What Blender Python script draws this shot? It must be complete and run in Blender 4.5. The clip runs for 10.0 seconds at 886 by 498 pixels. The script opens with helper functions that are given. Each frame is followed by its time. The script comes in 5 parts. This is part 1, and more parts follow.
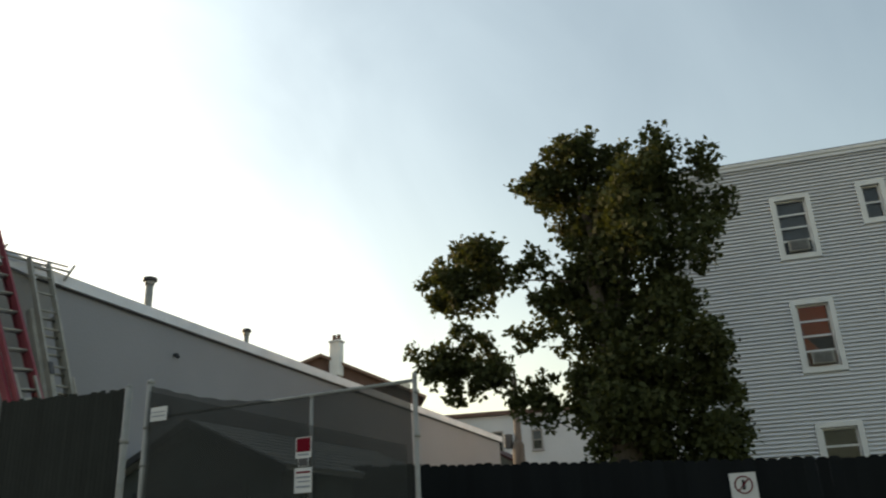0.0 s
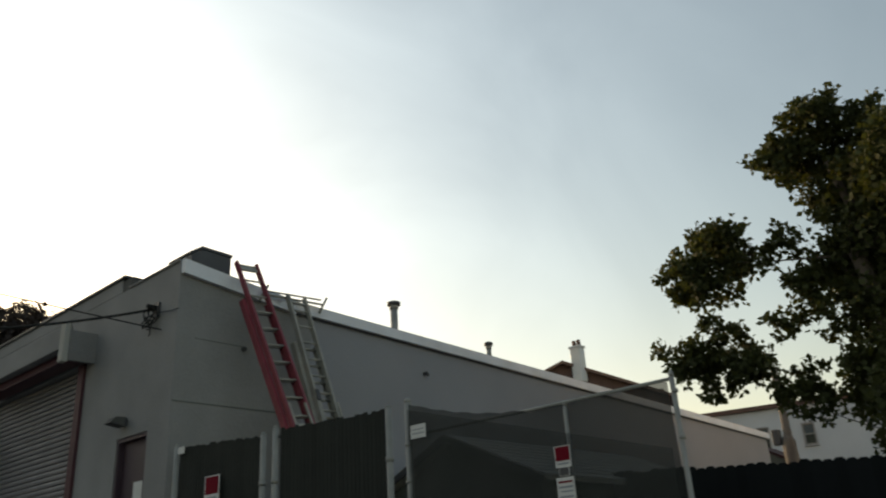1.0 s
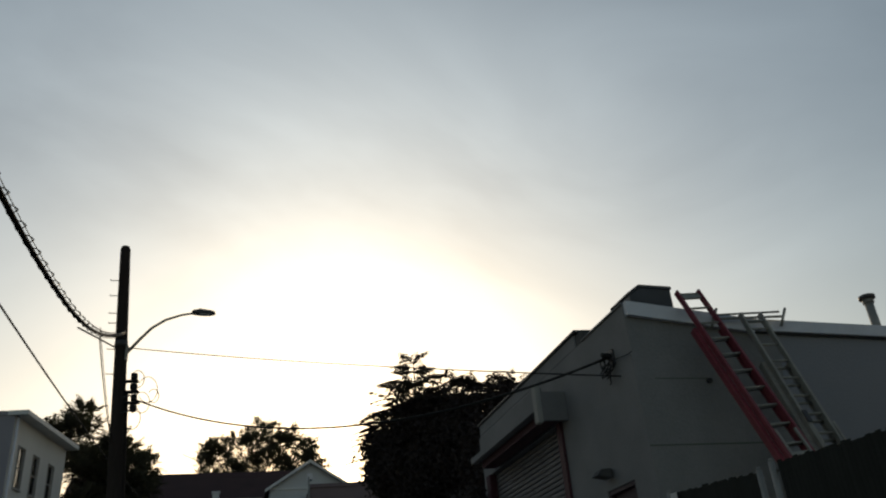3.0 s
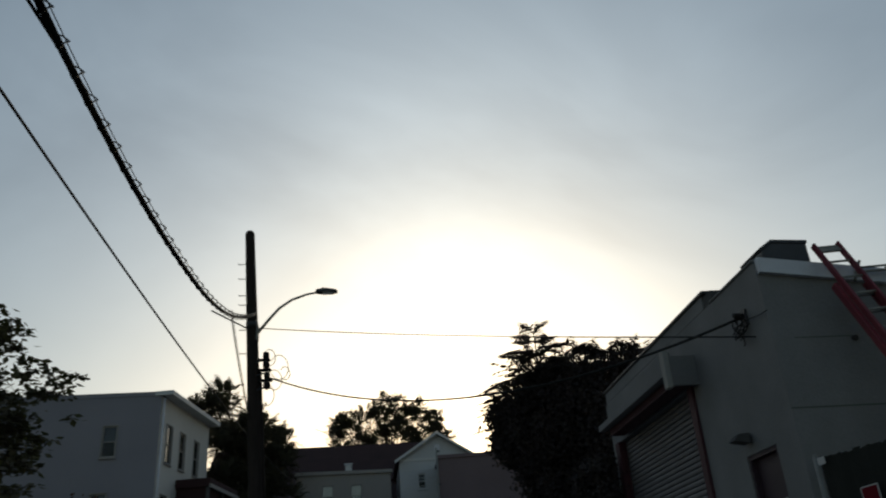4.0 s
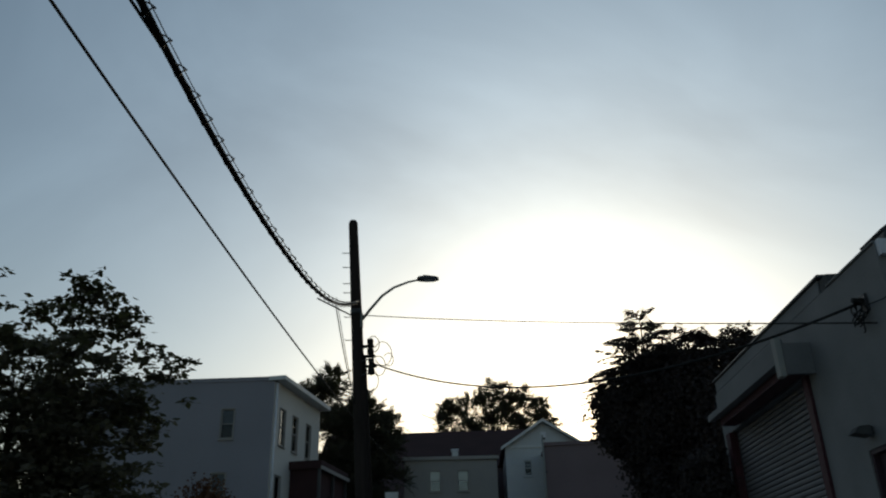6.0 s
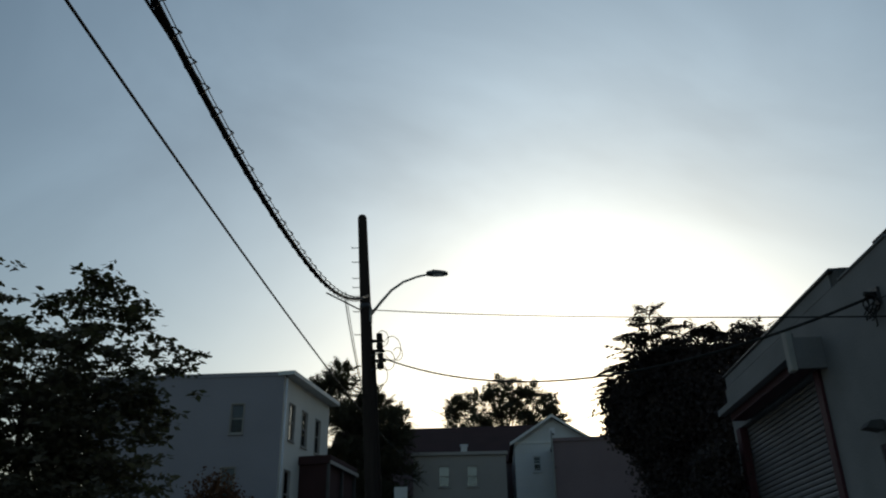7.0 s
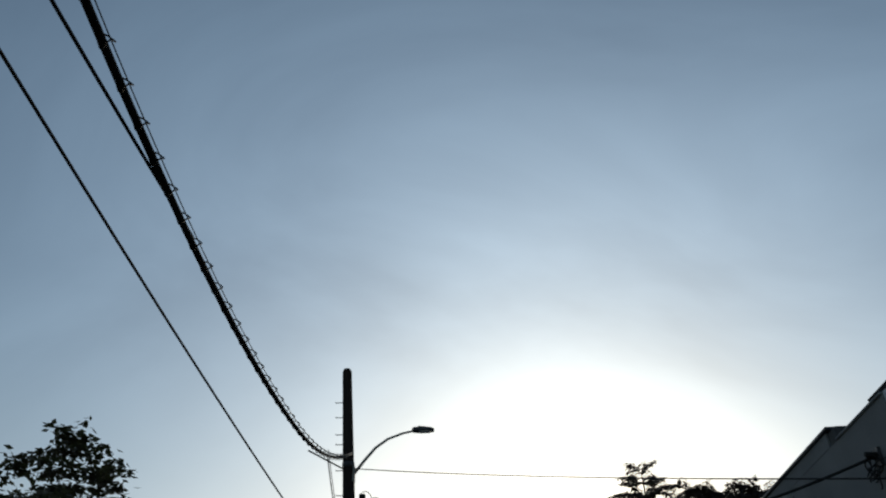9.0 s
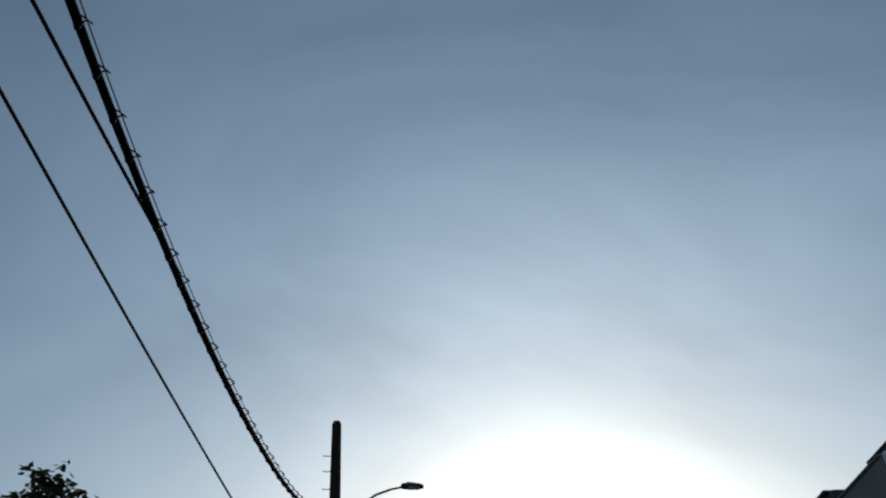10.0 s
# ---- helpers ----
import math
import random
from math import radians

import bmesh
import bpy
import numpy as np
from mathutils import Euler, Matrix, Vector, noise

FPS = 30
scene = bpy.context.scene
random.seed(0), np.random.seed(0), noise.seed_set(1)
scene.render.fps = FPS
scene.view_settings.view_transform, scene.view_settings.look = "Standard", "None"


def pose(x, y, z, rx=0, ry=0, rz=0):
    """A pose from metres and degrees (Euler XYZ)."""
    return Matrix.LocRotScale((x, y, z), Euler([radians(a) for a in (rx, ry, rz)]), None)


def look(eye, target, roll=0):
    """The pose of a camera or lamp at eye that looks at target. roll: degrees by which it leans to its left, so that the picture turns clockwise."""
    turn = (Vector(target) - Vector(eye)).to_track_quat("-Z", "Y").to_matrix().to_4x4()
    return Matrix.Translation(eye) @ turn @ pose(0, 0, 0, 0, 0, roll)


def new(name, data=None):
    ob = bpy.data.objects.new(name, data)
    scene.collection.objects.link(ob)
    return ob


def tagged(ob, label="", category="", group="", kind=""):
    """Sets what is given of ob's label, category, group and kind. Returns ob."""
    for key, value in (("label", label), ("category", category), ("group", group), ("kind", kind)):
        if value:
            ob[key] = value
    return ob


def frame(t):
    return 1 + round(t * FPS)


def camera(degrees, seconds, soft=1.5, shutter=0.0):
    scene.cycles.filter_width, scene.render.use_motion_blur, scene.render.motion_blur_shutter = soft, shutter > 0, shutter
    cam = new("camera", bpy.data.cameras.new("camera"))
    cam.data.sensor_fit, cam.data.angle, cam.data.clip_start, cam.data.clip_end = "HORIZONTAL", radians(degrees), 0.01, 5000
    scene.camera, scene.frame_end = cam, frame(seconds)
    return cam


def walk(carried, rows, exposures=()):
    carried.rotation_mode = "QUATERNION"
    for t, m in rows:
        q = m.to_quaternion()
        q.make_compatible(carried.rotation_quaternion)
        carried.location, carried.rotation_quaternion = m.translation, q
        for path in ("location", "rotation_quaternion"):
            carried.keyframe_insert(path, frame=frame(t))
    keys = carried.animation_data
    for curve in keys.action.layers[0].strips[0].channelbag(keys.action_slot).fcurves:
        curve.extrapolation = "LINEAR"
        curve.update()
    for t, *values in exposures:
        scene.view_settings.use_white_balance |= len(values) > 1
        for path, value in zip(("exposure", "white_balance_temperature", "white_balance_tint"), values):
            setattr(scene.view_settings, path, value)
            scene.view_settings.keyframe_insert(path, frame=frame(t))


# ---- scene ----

# the camera: a hand-held turn on the spot
cam = camera(58.50, 10.0, 2.1, 0.2)
PATH = [  # seconds, x, y, z, yaw, pitch, lean
    (0, -0.276, -0.516, 1.450, -66.05, 20.80, -2.73),
    (0.5, -0.283, -0.501, 1.449, -57.54, 21.24, -3.11),
    (1, -0.158, -0.372, 1.482, -48.60, 22.21, -3.58),
    (1.5, -0.128, -0.275, 1.517, -43.40, 23.91, -5.25),
    (2, -0.016, -0.144, 1.542, -36.14, 25.21, -6.51),
    (2.5, 0.038, -0.025, 1.572, -24.46, 27.02, -5.41),
    (3, 0.005, 0.014, 1.633, -15.87, 27.03, -5.10),
    (3.2, 0.005, 0.014, 1.633, -14.89, 26.31, -5.00),
    (4.3, -0.026, 0.205, 1.667, -3.36, 25.56, -3.98),
    (4.5, 0.017, 0.215, 1.675, -1.98, 25.39, -3.79),
    (5, 0.076, 0.208, 1.665, -0.49, 25.55, -2.67),
    (5.5, 0.102, 0.202, 1.653, 0.61, 25.88, -1.93),
    (6, 0.107, 0.198, 1.650, 1.87, 25.14, -1.39),
    (6.2, 0.107, 0.198, 1.650, 2.40, 24.64, -1.39),
    (7.5, 0.086, 0.240, 1.600, 2.50, 25.73, -0.98),
    (8, 0.071, 0.232, 1.615, 2.13, 29.40, -0.91),
    (8.5, 0.045, 0.260, 1.660, 1.67, 33.15, -0.80),
    (9, 0.019, 0.290, 1.708, 0.91, 35.81, -1.69),
    (9.5, 0.050, 0.370, 1.680, 0.36, 37.55, -0.44),
    (10, 0.078, 0.454, 1.657, 0.60, 39.98, -0.43),
]
# yaw about z, then pitch up, then lean about the view axis
def aim(x, y, z, yaw, pitch, lean):
    return pose(x, y, z, 0, 0, yaw) @ pose(0, 0, 0, 90 + pitch) @ pose(0, 0, 0, 0, 0, lean)
walk(cam, [(t, aim(*row)) for t, *row in PATH],
     [(0.0, 1.25, 8500, 9), (0.5, 1.1, 8600, 9), (1.0, 0.76, 8600, 9), (1.5, 0.42, 8500, 9), (2.0, 0.14, 8300, 9), (2.5, -0.18, 8000, 9), (3.0, -0.42, 7600, 8),
      (4.5, -0.64, 6750, 5), (6.0, -0.64, 6450, 3), (7.5, -0.66, 6250, 2), (8.5, -0.68, 6100, 3), (10.0, -0.68, 6000, 4)])

# ---- world and sun ----
SUN_AZ, SUN_EL = 7.5, 12.5      # degrees clockwise from +y, degrees up
world = bpy.data.worlds.new("world")
scene.world = world
world.use_nodes = True
wn, wl = world.node_tree.nodes, world.node_tree.links
sky = wn.new("ShaderNodeTexSky")
sky.sky_type = "NISHITA"
sky.sun_disc = False
sky.sun_elevation, sky.sun_rotation = radians(SUN_EL), radians(SUN_AZ)
sky.air_density, sky.dust_density, sky.ozone_density = 1.0, 1.0, 1.0
# evening haze: a wide pale aureole round the low sun, added to the clear sky
GLOWS = ((1.3, 9.3, (1.0, 0.965, 0.87)), (0.7, 30.0, (0.73, 0.955, 1.18)))     # strength, spread in degrees, colour
sun_dir = Vector((math.sin(radians(SUN_AZ)) * math.cos(radians(SUN_EL)), math.cos(radians(SUN_AZ)) * math.cos(radians(SUN_EL)), math.sin(radians(SUN_EL))))
where = wn.new("ShaderNodeTexCoord")
dot = wn.new("ShaderNodeVectorMath")
dot.operation = "DOT_PRODUCT"
dot.inputs[1].default_value = sun_dir
wl.new(where.outputs["Generated"], dot.inputs[0])


def world_math(kind, a, b=None):
    node = wn.new("ShaderNodeMath")
    node.operation = kind
    for i, value in enumerate((a, b)):
        if value is None:
            continue
        if isinstance(value, (int, float)):
            node.inputs[i].default_value = value
        else:
            wl.new(value, node.inputs[i])
    return node.outputs[0]


angle = world_math("ARCCOSINE", world_math("MINIMUM", dot.outputs["Value"], 0.99999))
# thin uneven veil in the haze
veil = wn.new("ShaderNodeTexNoise")
veil.inputs["Scale"].default_value, veil.inputs["Detail"].default_value, veil.inputs["Distortion"].default_value = 1.6, 6.0, 0.9
stretch = wn.new("ShaderNodeMapping")
stretch.inputs["Rotation"].default_value, stretch.inputs["Scale"].default_value = (0.4, 0.7, 0.3), (1.0, 2.6, 1.6)
wl.new(where.outputs["Generated"], stretch.inputs["Vector"])
wl.new(stretch.outputs["Vector"], veil.inputs["Vector"])
uneven = world_math("ADD", world_math("MULTIPLY", veil.outputs["Fac"], 1.5), 0.25)
total = sky.outputs["Color"]
for strength, spread, colour in GLOWS:
    fall = world_math("EXPONENT", world_math("MULTIPLY", angle, -1.0 / radians(spread)))
    glow, both = wn.new("ShaderNodeVectorMath"), wn.new("ShaderNodeVectorMath")
    glow.operation, both.operation = "SCALE", "ADD"
    glow.inputs[0].default_value = colour
    wl.new(world_math("MULTIPLY", world_math("MULTIPLY", fall, uneven), strength / 0.12), glow.inputs["Scale"])
    wl.new(total, both.inputs[0])
    wl.new(glow.outputs[0], both.inputs[1])
    total = both.outputs[0]
# long paths through the haze near the horizon take out the blue
split = wn.new("ShaderNodeSeparateXYZ")
wl.new(where.outputs["Generated"], split.inputs[0])
low = world_math("EXPONENT", world_math("MULTIPLY", world_math("MAXIMUM", split.outputs["Z"], 0.0), -1.0 / math.sin(radians(11.0))))
tint = wn.new("ShaderNodeMix")
tint.data_type = "RGBA"
tint.inputs["A"].default_value, tint.inputs["B"].default_value = (1, 1, 1, 1), (1.04, 0.72, 0.43, 1)
low = world_math("MULTIPLY", low, world_math("MINIMUM", world_math("MAXIMUM", world_math("SUBTRACT", 1.9, world_math("DIVIDE", angle, radians(60.0))), 0.0), 1.0))
wl.new(low, tint.inputs["Factor"])
reddened = wn.new("ShaderNodeVectorMath")
reddened.operation = "MULTIPLY"
wl.new(total, reddened.inputs[0])
wl.new(tint.outputs["Result"], reddened.inputs[1])
total = reddened.outputs[0]
wl.new(total, wn["Background"].inputs["Color"])
wn["Background"].inputs["Strength"].default_value = 0.12

sun_data = bpy.data.lights.new("sun", "SUN")
sun_data.energy, sun_data.angle, sun_data.color = 2.0, radians(0.6), (1.0, 0.82, 0.62)
sun = new("sun", sun_data)
sun.matrix_world = look(sun_dir * 100, (0, 0, 0))


# ---- materials ----
def material(name, colour, rough=0.8, metal=0.0, vary=0.25, scale=3.0, grain=40.0, bump=0.15, per_object=0.0, per_island=0.0, stretch=(1, 1, 1)):
    """A principled surface with stains at one scale, grain at another, and fine relief."""
    m = bpy.data.materials.new(name)
    m.use_nodes = True
    n, l = m.node_tree.nodes, m.node_tree.links
    b = n["Principled BSDF"]
    b.inputs["Roughness"].default_value, b.inputs["Metallic"].default_value = rough, metal
    co = n.new("ShaderNodeTexCoord")
    mp = n.new("ShaderNodeMapping")
    mp.inputs["Scale"].default_value = stretch
    l.new(co.outputs["Object"], mp.inputs["Vector"])
    big, fine = n.new("ShaderNodeTexNoise"), n.new("ShaderNodeTexNoise")
    for t, s, d in ((big, scale, 4.0), (fine, grain, 3.0)):
        t.inputs["Scale"].default_value, t.inputs["Detail"].default_value = s, d
        l.new(mp.outputs["Vector"], t.inputs["Vector"])
    add = n.new("ShaderNodeMath")
    add.operation = "MULTIPLY_ADD"
    add.inputs[1].default_value = 0.35
    l.new(fine.outputs["Fac"], add.inputs[0])
    l.new(big.outputs["Fac"], add.inputs[2])
    last = add.outputs[0]
    for amount, node, out in ((per_object, "ShaderNodeObjectInfo", "Random"), (per_island, "ShaderNodeNewGeometry", "Random Per Island")):
        if amount:
            r = n.new(node)
            more = n.new("ShaderNodeMath")
            more.operation = "MULTIPLY_ADD"
            more.inputs[1].default_value = amount
            l.new(r.outputs[out], more.inputs[0])
            l.new(last, more.inputs[2])
            last = more.outputs[0]
    ramp = n.new("ShaderNodeMapRange")
    ramp.inputs["From Min"].default_value, ramp.inputs["From Max"].default_value = 0.35, 1.0 + per_object + per_island
    ramp.inputs["To Min"].default_value, ramp.inputs["To Max"].default_value = 1 - vary, 1 + vary
    l.new(last, ramp.inputs["Value"])
    mix = n.new("ShaderNodeMix")
    mix.data_type, mix.blend_type = "RGBA", "MULTIPLY"
    mix.inputs["Factor"].default_value = 1.0
    mix.inputs["A"].default_value = (*colour, 1)
    l.new(ramp.outputs["Result"], mix.inputs["B"])
    l.new(mix.outputs["Result"], b.inputs["Base Color"])
    if bump:
        bp = n.new("ShaderNodeBump")
        bp.inputs["Strength"].default_value, bp.inputs["Distance"].default_value = bump, 0.02
        l.new(fine.outputs["Fac"], bp.inputs["Height"])
        l.new(bp.outputs["Normal"], b.inputs["Normal"])
    return m


def dull(m, level=0.12):
    """Dry paint or stain with hardly any sheen."""
    m.node_tree.nodes["Principled BSDF"].inputs["Specular IOR Level"].default_value = level
    return m


def leaf_material(name, colour, through_colour, share=0.35):
    """Leaf green that lets some light through, different leaf by leaf."""
    m = material(name, colour, rough=0.75, vary=0.45, scale=0.9, grain=5.0, bump=0, per_island=0.4)
    m.node_tree.nodes["Principled BSDF"].inputs["Specular IOR Level"].default_value = 0.2
    n, l = m.node_tree.nodes, m.node_tree.links
    tr, mix = n.new("ShaderNodeBsdfTranslucent"), n.new("ShaderNodeMixShader")
    tr.inputs["Color"].default_value = (*through_colour, 1)
    mix.inputs["Fac"].default_value = share
    l.new(n["Principled BSDF"].outputs[0], mix.inputs[1])
    l.new(tr.outputs[0], mix.inputs[2])
    l.new(mix.outputs[0], n["Material Output"].inputs["Surface"])
    return m


def glass_material(name, tint=0.75, ior=1.3):
    m = bpy.data.materials.new(name)
    m.use_nodes = True
    n, l = m.node_tree.nodes, m.node_tree.links
    n.remove(n["Principled BSDF"])
    tr, gl, fr, mix = n.new("ShaderNodeBsdfTransparent"), n.new("ShaderNodeBsdfGlossy"), n.new("ShaderNodeFresnel"), n.new("ShaderNodeMixShader")
    tr.inputs["Color"].default_value = (tint, tint, tint, 1)
    gl.inputs["Roughness"].default_value = 0.03
    fr.inputs["IOR"].default_value = ior
    l.new(fr.outputs[0], mix.inputs["Fac"])
    l.new(tr.outputs[0], mix.inputs[1])
    l.new(gl.outputs[0], mix.inputs[2])
    l.new(mix.outputs[0], n["Material Output"].inputs["Surface"])
    return m


def screen_material(name, colour, opaque):
    """Woven privacy cloth: some of the light goes through between the threads."""
    m = material(name, colour, rough=0.9, vary=0.35, scale=2.0, grain=60.0, bump=0.1)
    n, l = m.node_tree.nodes, m.node_tree.links
    tr, mix = n.new("ShaderNodeBsdfTransparent"), n.new("ShaderNodeMixShader")
    mix.inputs["Fac"].default_value = opaque
    l.new(tr.outputs[0], mix.inputs[1])
    l.new(n["Principled BSDF"].outputs[0], mix.inputs[2])
    l.new(mix.outputs[0], n["Material Output"].inputs["Surface"])
    return m


ASPHALT = material("asphalt", (0.05, 0.05, 0.052), 0.9, vary=0.3, scale=0.6, grain=60)
EARTH = material("earth", (0.09, 0.085, 0.06), 0.95, vary=0.4, scale=0.3, grain=12)
CONCRETE = material("concrete", (0.33, 0.32, 0.3), 0.85, vary=0.2, scale=0.8, grain=50)
STUCCO = material("grey_stucco", (0.2, 0.197, 0.2), 0.9, vary=0.2, scale=0.9, grain=30, bump=0.25)
STUCCO_BLUE = material("blue_grey_paint", (0.225, 0.23, 0.255), 0.85, vary=0.1, scale=0.5, grain=25, bump=0.2)
ROOFING = material("roofing_felt", (0.07, 0.07, 0.07), 0.95, vary=0.3)
WHITE_METAL = material("white_painted_metal", (0.6, 0.61, 0.66), 0.45, vary=0.15, scale=2, grain=30, bump=0.05)
WHITE_TRIM = material("white_trim_paint", (0.58, 0.585, 0.59), 0.6, vary=0.1, scale=2, grain=30, bump=0.08)
GALV = material("galvanised_steel", (0.22, 0.22, 0.21), 0.6, 0.1, vary=0.25, scale=5, grain=60, bump=0.1)
ALU = material("weathered_aluminium", (0.27, 0.26, 0.235), 0.55, 0.2, vary=0.25, scale=6, grain=60, bump=0.1)
RED = material("red_fibreglass", (0.19, 0.028, 0.042), 0.5, vary=0.25, scale=5, grain=50, bump=0.05)
RED_PAINT = material("dark_red_paint", (0.05, 0.008, 0.015), 0.6, vary=0.25, scale=5, grain=50, bump=0.05)
SHUTTER = material("shutter_steel", (0.2, 0.19, 0.2), 0.5, 0.3, vary=0.2, scale=2, grain=30, bump=0.05, per_object=0.3)
DOOR_DARK = material("dark_maroon_door", (0.038, 0.02, 0.03), 0.5, vary=0.2)
BLACK = dull(material("black_rubber", (0.02, 0.02, 0.02), 0.7, vary=0.3))
DARK_METAL = material("dark_metal", (0.05, 0.05, 0.055), 0.5, 0.3, vary=0.3)
DARK_SLAT = dull(material("dark_green_slat", (0.016, 0.019, 0.017), 0.8, vary=0.35, scale=2, grain=30, per_object=0.3), 0.18)
CLOTH = screen_material("privacy_cloth", (0.02, 0.023, 0.021), 0.5)
CLOTH_TOP = screen_material("doubled_privacy_cloth", (0.024, 0.027, 0.025), 0.8)
SIGN_WHITE = material("sign_white", (0.5, 0.5, 0.5), 0.5, vary=0.08)
SIGN_RED = dull(material("sign_red", (0.14, 0.003, 0.012), 0.85, vary=0.1))
SIGN_GREY = material("sign_print_grey", (0.2, 0.22, 0.25), 0.6, vary=0.1)
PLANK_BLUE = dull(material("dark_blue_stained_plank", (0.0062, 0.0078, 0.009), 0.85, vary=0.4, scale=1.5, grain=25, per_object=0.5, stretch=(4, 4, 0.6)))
SIDING = material("pale_grey_siding", (0.56, 0.57, 0.6), 0.55, vary=0.08, scale=0.7, grain=20, bump=0.05, per_object=0.15)
GLASS = glass_material("window_glass")
# IOR raised so these panes mirror the sky more brightly
GLASS_BRIGHT = glass_material("bright_reflecting_glass", 0.75, 1.9)
BLIND = material("blue_grey_blind", (0.22, 0.25, 0.30), 0.8, vary=0.1)
CURTAIN = leaf_material("rust_orange_curtain", (0.24, 0.115, 0.045), (0.42, 0.2, 0.075), 0.6)
CURTAIN_DARK = material("dark_grey_curtain", (0.03, 0.033, 0.032), 0.9, vary=0.3)
# near-white sheet that imitates bright sky reflected in the upper panes
PANE_REFLECTION = material("pale_pane_reflection", (0.78, 0.78, 0.75), 0.9, vary=0.15)
SHINGLE = material("grey_shingle", (0.42, 0.42, 0.41), 0.95, vary=0.3, scale=2, grain=40, per_object=0.3)
SHED_WALL = material("dark_shed_boarding", (0.09, 0.10, 0.09), 0.85, vary=0.2)
BROWN_ROOF = material("brown_shingle_roof", (0.18, 0.11, 0.085), 0.95, vary=0.25, scale=1.2, grain=15)
BRICK = material("brown_brick", (0.12, 0.068, 0.054), 0.9, vary=0.3, scale=2, grain=20)
WHITE_WALL = material("white_washed_wall", (0.5, 0.51, 0.53), 0.85, vary=0.12, scale=0.5, grain=15)
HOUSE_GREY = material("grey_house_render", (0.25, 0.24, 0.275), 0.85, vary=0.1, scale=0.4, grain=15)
HOUSE_PALE = material("pale_house_wall", (0.58, 0.56, 0.54), 0.85, vary=0.1, scale=0.4, grain=15)
HOUSE_BEIGE = material("beige_house_render", (0.30, 0.28, 0.27), 0.85, vary=0.12, scale=0.4, grain=15)
HOUSE_BROWN = material("brown_house_render", (0.16, 0.12, 0.13), 0.9, vary=0.15, scale=0.4, grain=15)
DARK_ROOF = material("dark_red_brown_roof", (0.04, 0.016, 0.017), 0.95, vary=0.25, scale=0.8, grain=12)
WOOD_POLE = dull(material("creosoted_pole", (0.035, 0.027, 0.024), 0.9, vary=0.35, scale=3, grain=35, bump=0.3, stretch=(4, 4, 0.4)))
BARK = material("bark", (0.07, 0.055, 0.042), 0.95, vary=0.4, scale=5, grain=30, bump=0.4, stretch=(2, 2, 0.5))
LEAF_BIG = leaf_material("broad_green_leaf", (0.04, 0.047, 0.017), (0.075, 0.085, 0.015), 0.2)
LEAF_DARK = leaf_material("dark_green_leaf", (0.075, 0.072, 0.056), (0.06, 0.07, 0.02), 0.2)
LEAF_LEFT = leaf_material("layered_green_leaf", (0.12, 0.105, 0.08), (0.07, 0.09, 0.02), 0.25)
LEAF_MASS = leaf_material("ivy_dark_leaf", (0.045, 0.036, 0.036), (0.03, 0.03, 0.012), 0.15)
LEAF_RUST = leaf_material("rusty_shrub_leaf", (0.10, 0.05, 0.03), (0.12, 0.05, 0.02), 0.25)
ROOM = material("dim_room", (0.12, 0.11, 0.10), 0.9, vary=0.2)


# ---- mesh helpers ----
def part(name, bm, mat, parent=None, label=""):
    """Links a bmesh, or a ready mesh, as one object under a thing or part."""
    if isinstance(bm, bmesh.types.BMesh):
        me = bpy.data.meshes.new(name)
        bm.to_mesh(me)
        bm.free()
        me.materials.append(mat)
    else:
        me = bm
    ob = new(name, me)
    ob.parent = parent
    return tagged(ob, label) if label else ob


def thing(name, label, category, group="", kind="", at=(0, 0, 0)):
    ob = new(name)
    ob.location = at
    ob.empty_display_size = 0.2
    return tagged(ob, label, category, group, kind)


def add_box(bm, lo, hi, m=None, bevel=0.0):
    lo, hi = Vector(lo), Vector(hi)
    made = bmesh.ops.create_cube(bm, size=1.0)
    vs = made["verts"]
    for v in vs:
        v.co = Vector([(lo[i] + hi[i]) / 2 + v.co[i] * (hi[i] - lo[i]) for i in range(3)])
    if bevel:
        es = list({e for v in vs for e in v.link_edges})
        out = bmesh.ops.bevel(bm, geom=es, offset=bevel, segments=1, affect="EDGES")
        vs = list({v for f in out["faces"] for v in f.verts} | {v for v in vs if v.is_valid})
    if m is not None:
        bmesh.ops.transform(bm, matrix=m, verts=vs)
    return vs


def box(lo, hi, m=None, bevel=0.0):
    bm = bmesh.new()
    add_box(bm, lo, hi, m, bevel)
    return bm


def add_tube(bm, points, radii, sides=8, caps=True):
    """A tube along points, with a radius for each."""
    pts = [Vector(p) for p in points]
    if not hasattr(radii, "__len__"):
        radii = [radii] * len(pts)
    rings, side = [], None
    for i, p in enumerate(pts):
        d = (pts[min(i + 1, len(pts) - 1)] - pts[max(i - 1, 0)]).normalized()
        if side is None:
            side = d.orthogonal().normalized()
        side = (side - d * side.dot(d)).normalized()
        up = d.cross(side)
        rings.append([bm.verts.new(p + radii[i] * (math.cos(a) * side + math.sin(a) * up)) for a in [math.tau * k / sides for k in range(sides)]])
    for a, b in zip(rings, rings[1:]):
        for k in range(sides):
            f = bm.faces.new((a[k], a[(k + 1) % sides], b[(k + 1) % sides], b[k]))
            f.smooth = True
    if caps:
        bm.faces.new(rings[0][::-1])
        bm.faces.new(rings[-1])


def tube(points, radii, sides=8):
    bm = bmesh.new()
    add_tube(bm, points, radii, sides)
    return bm


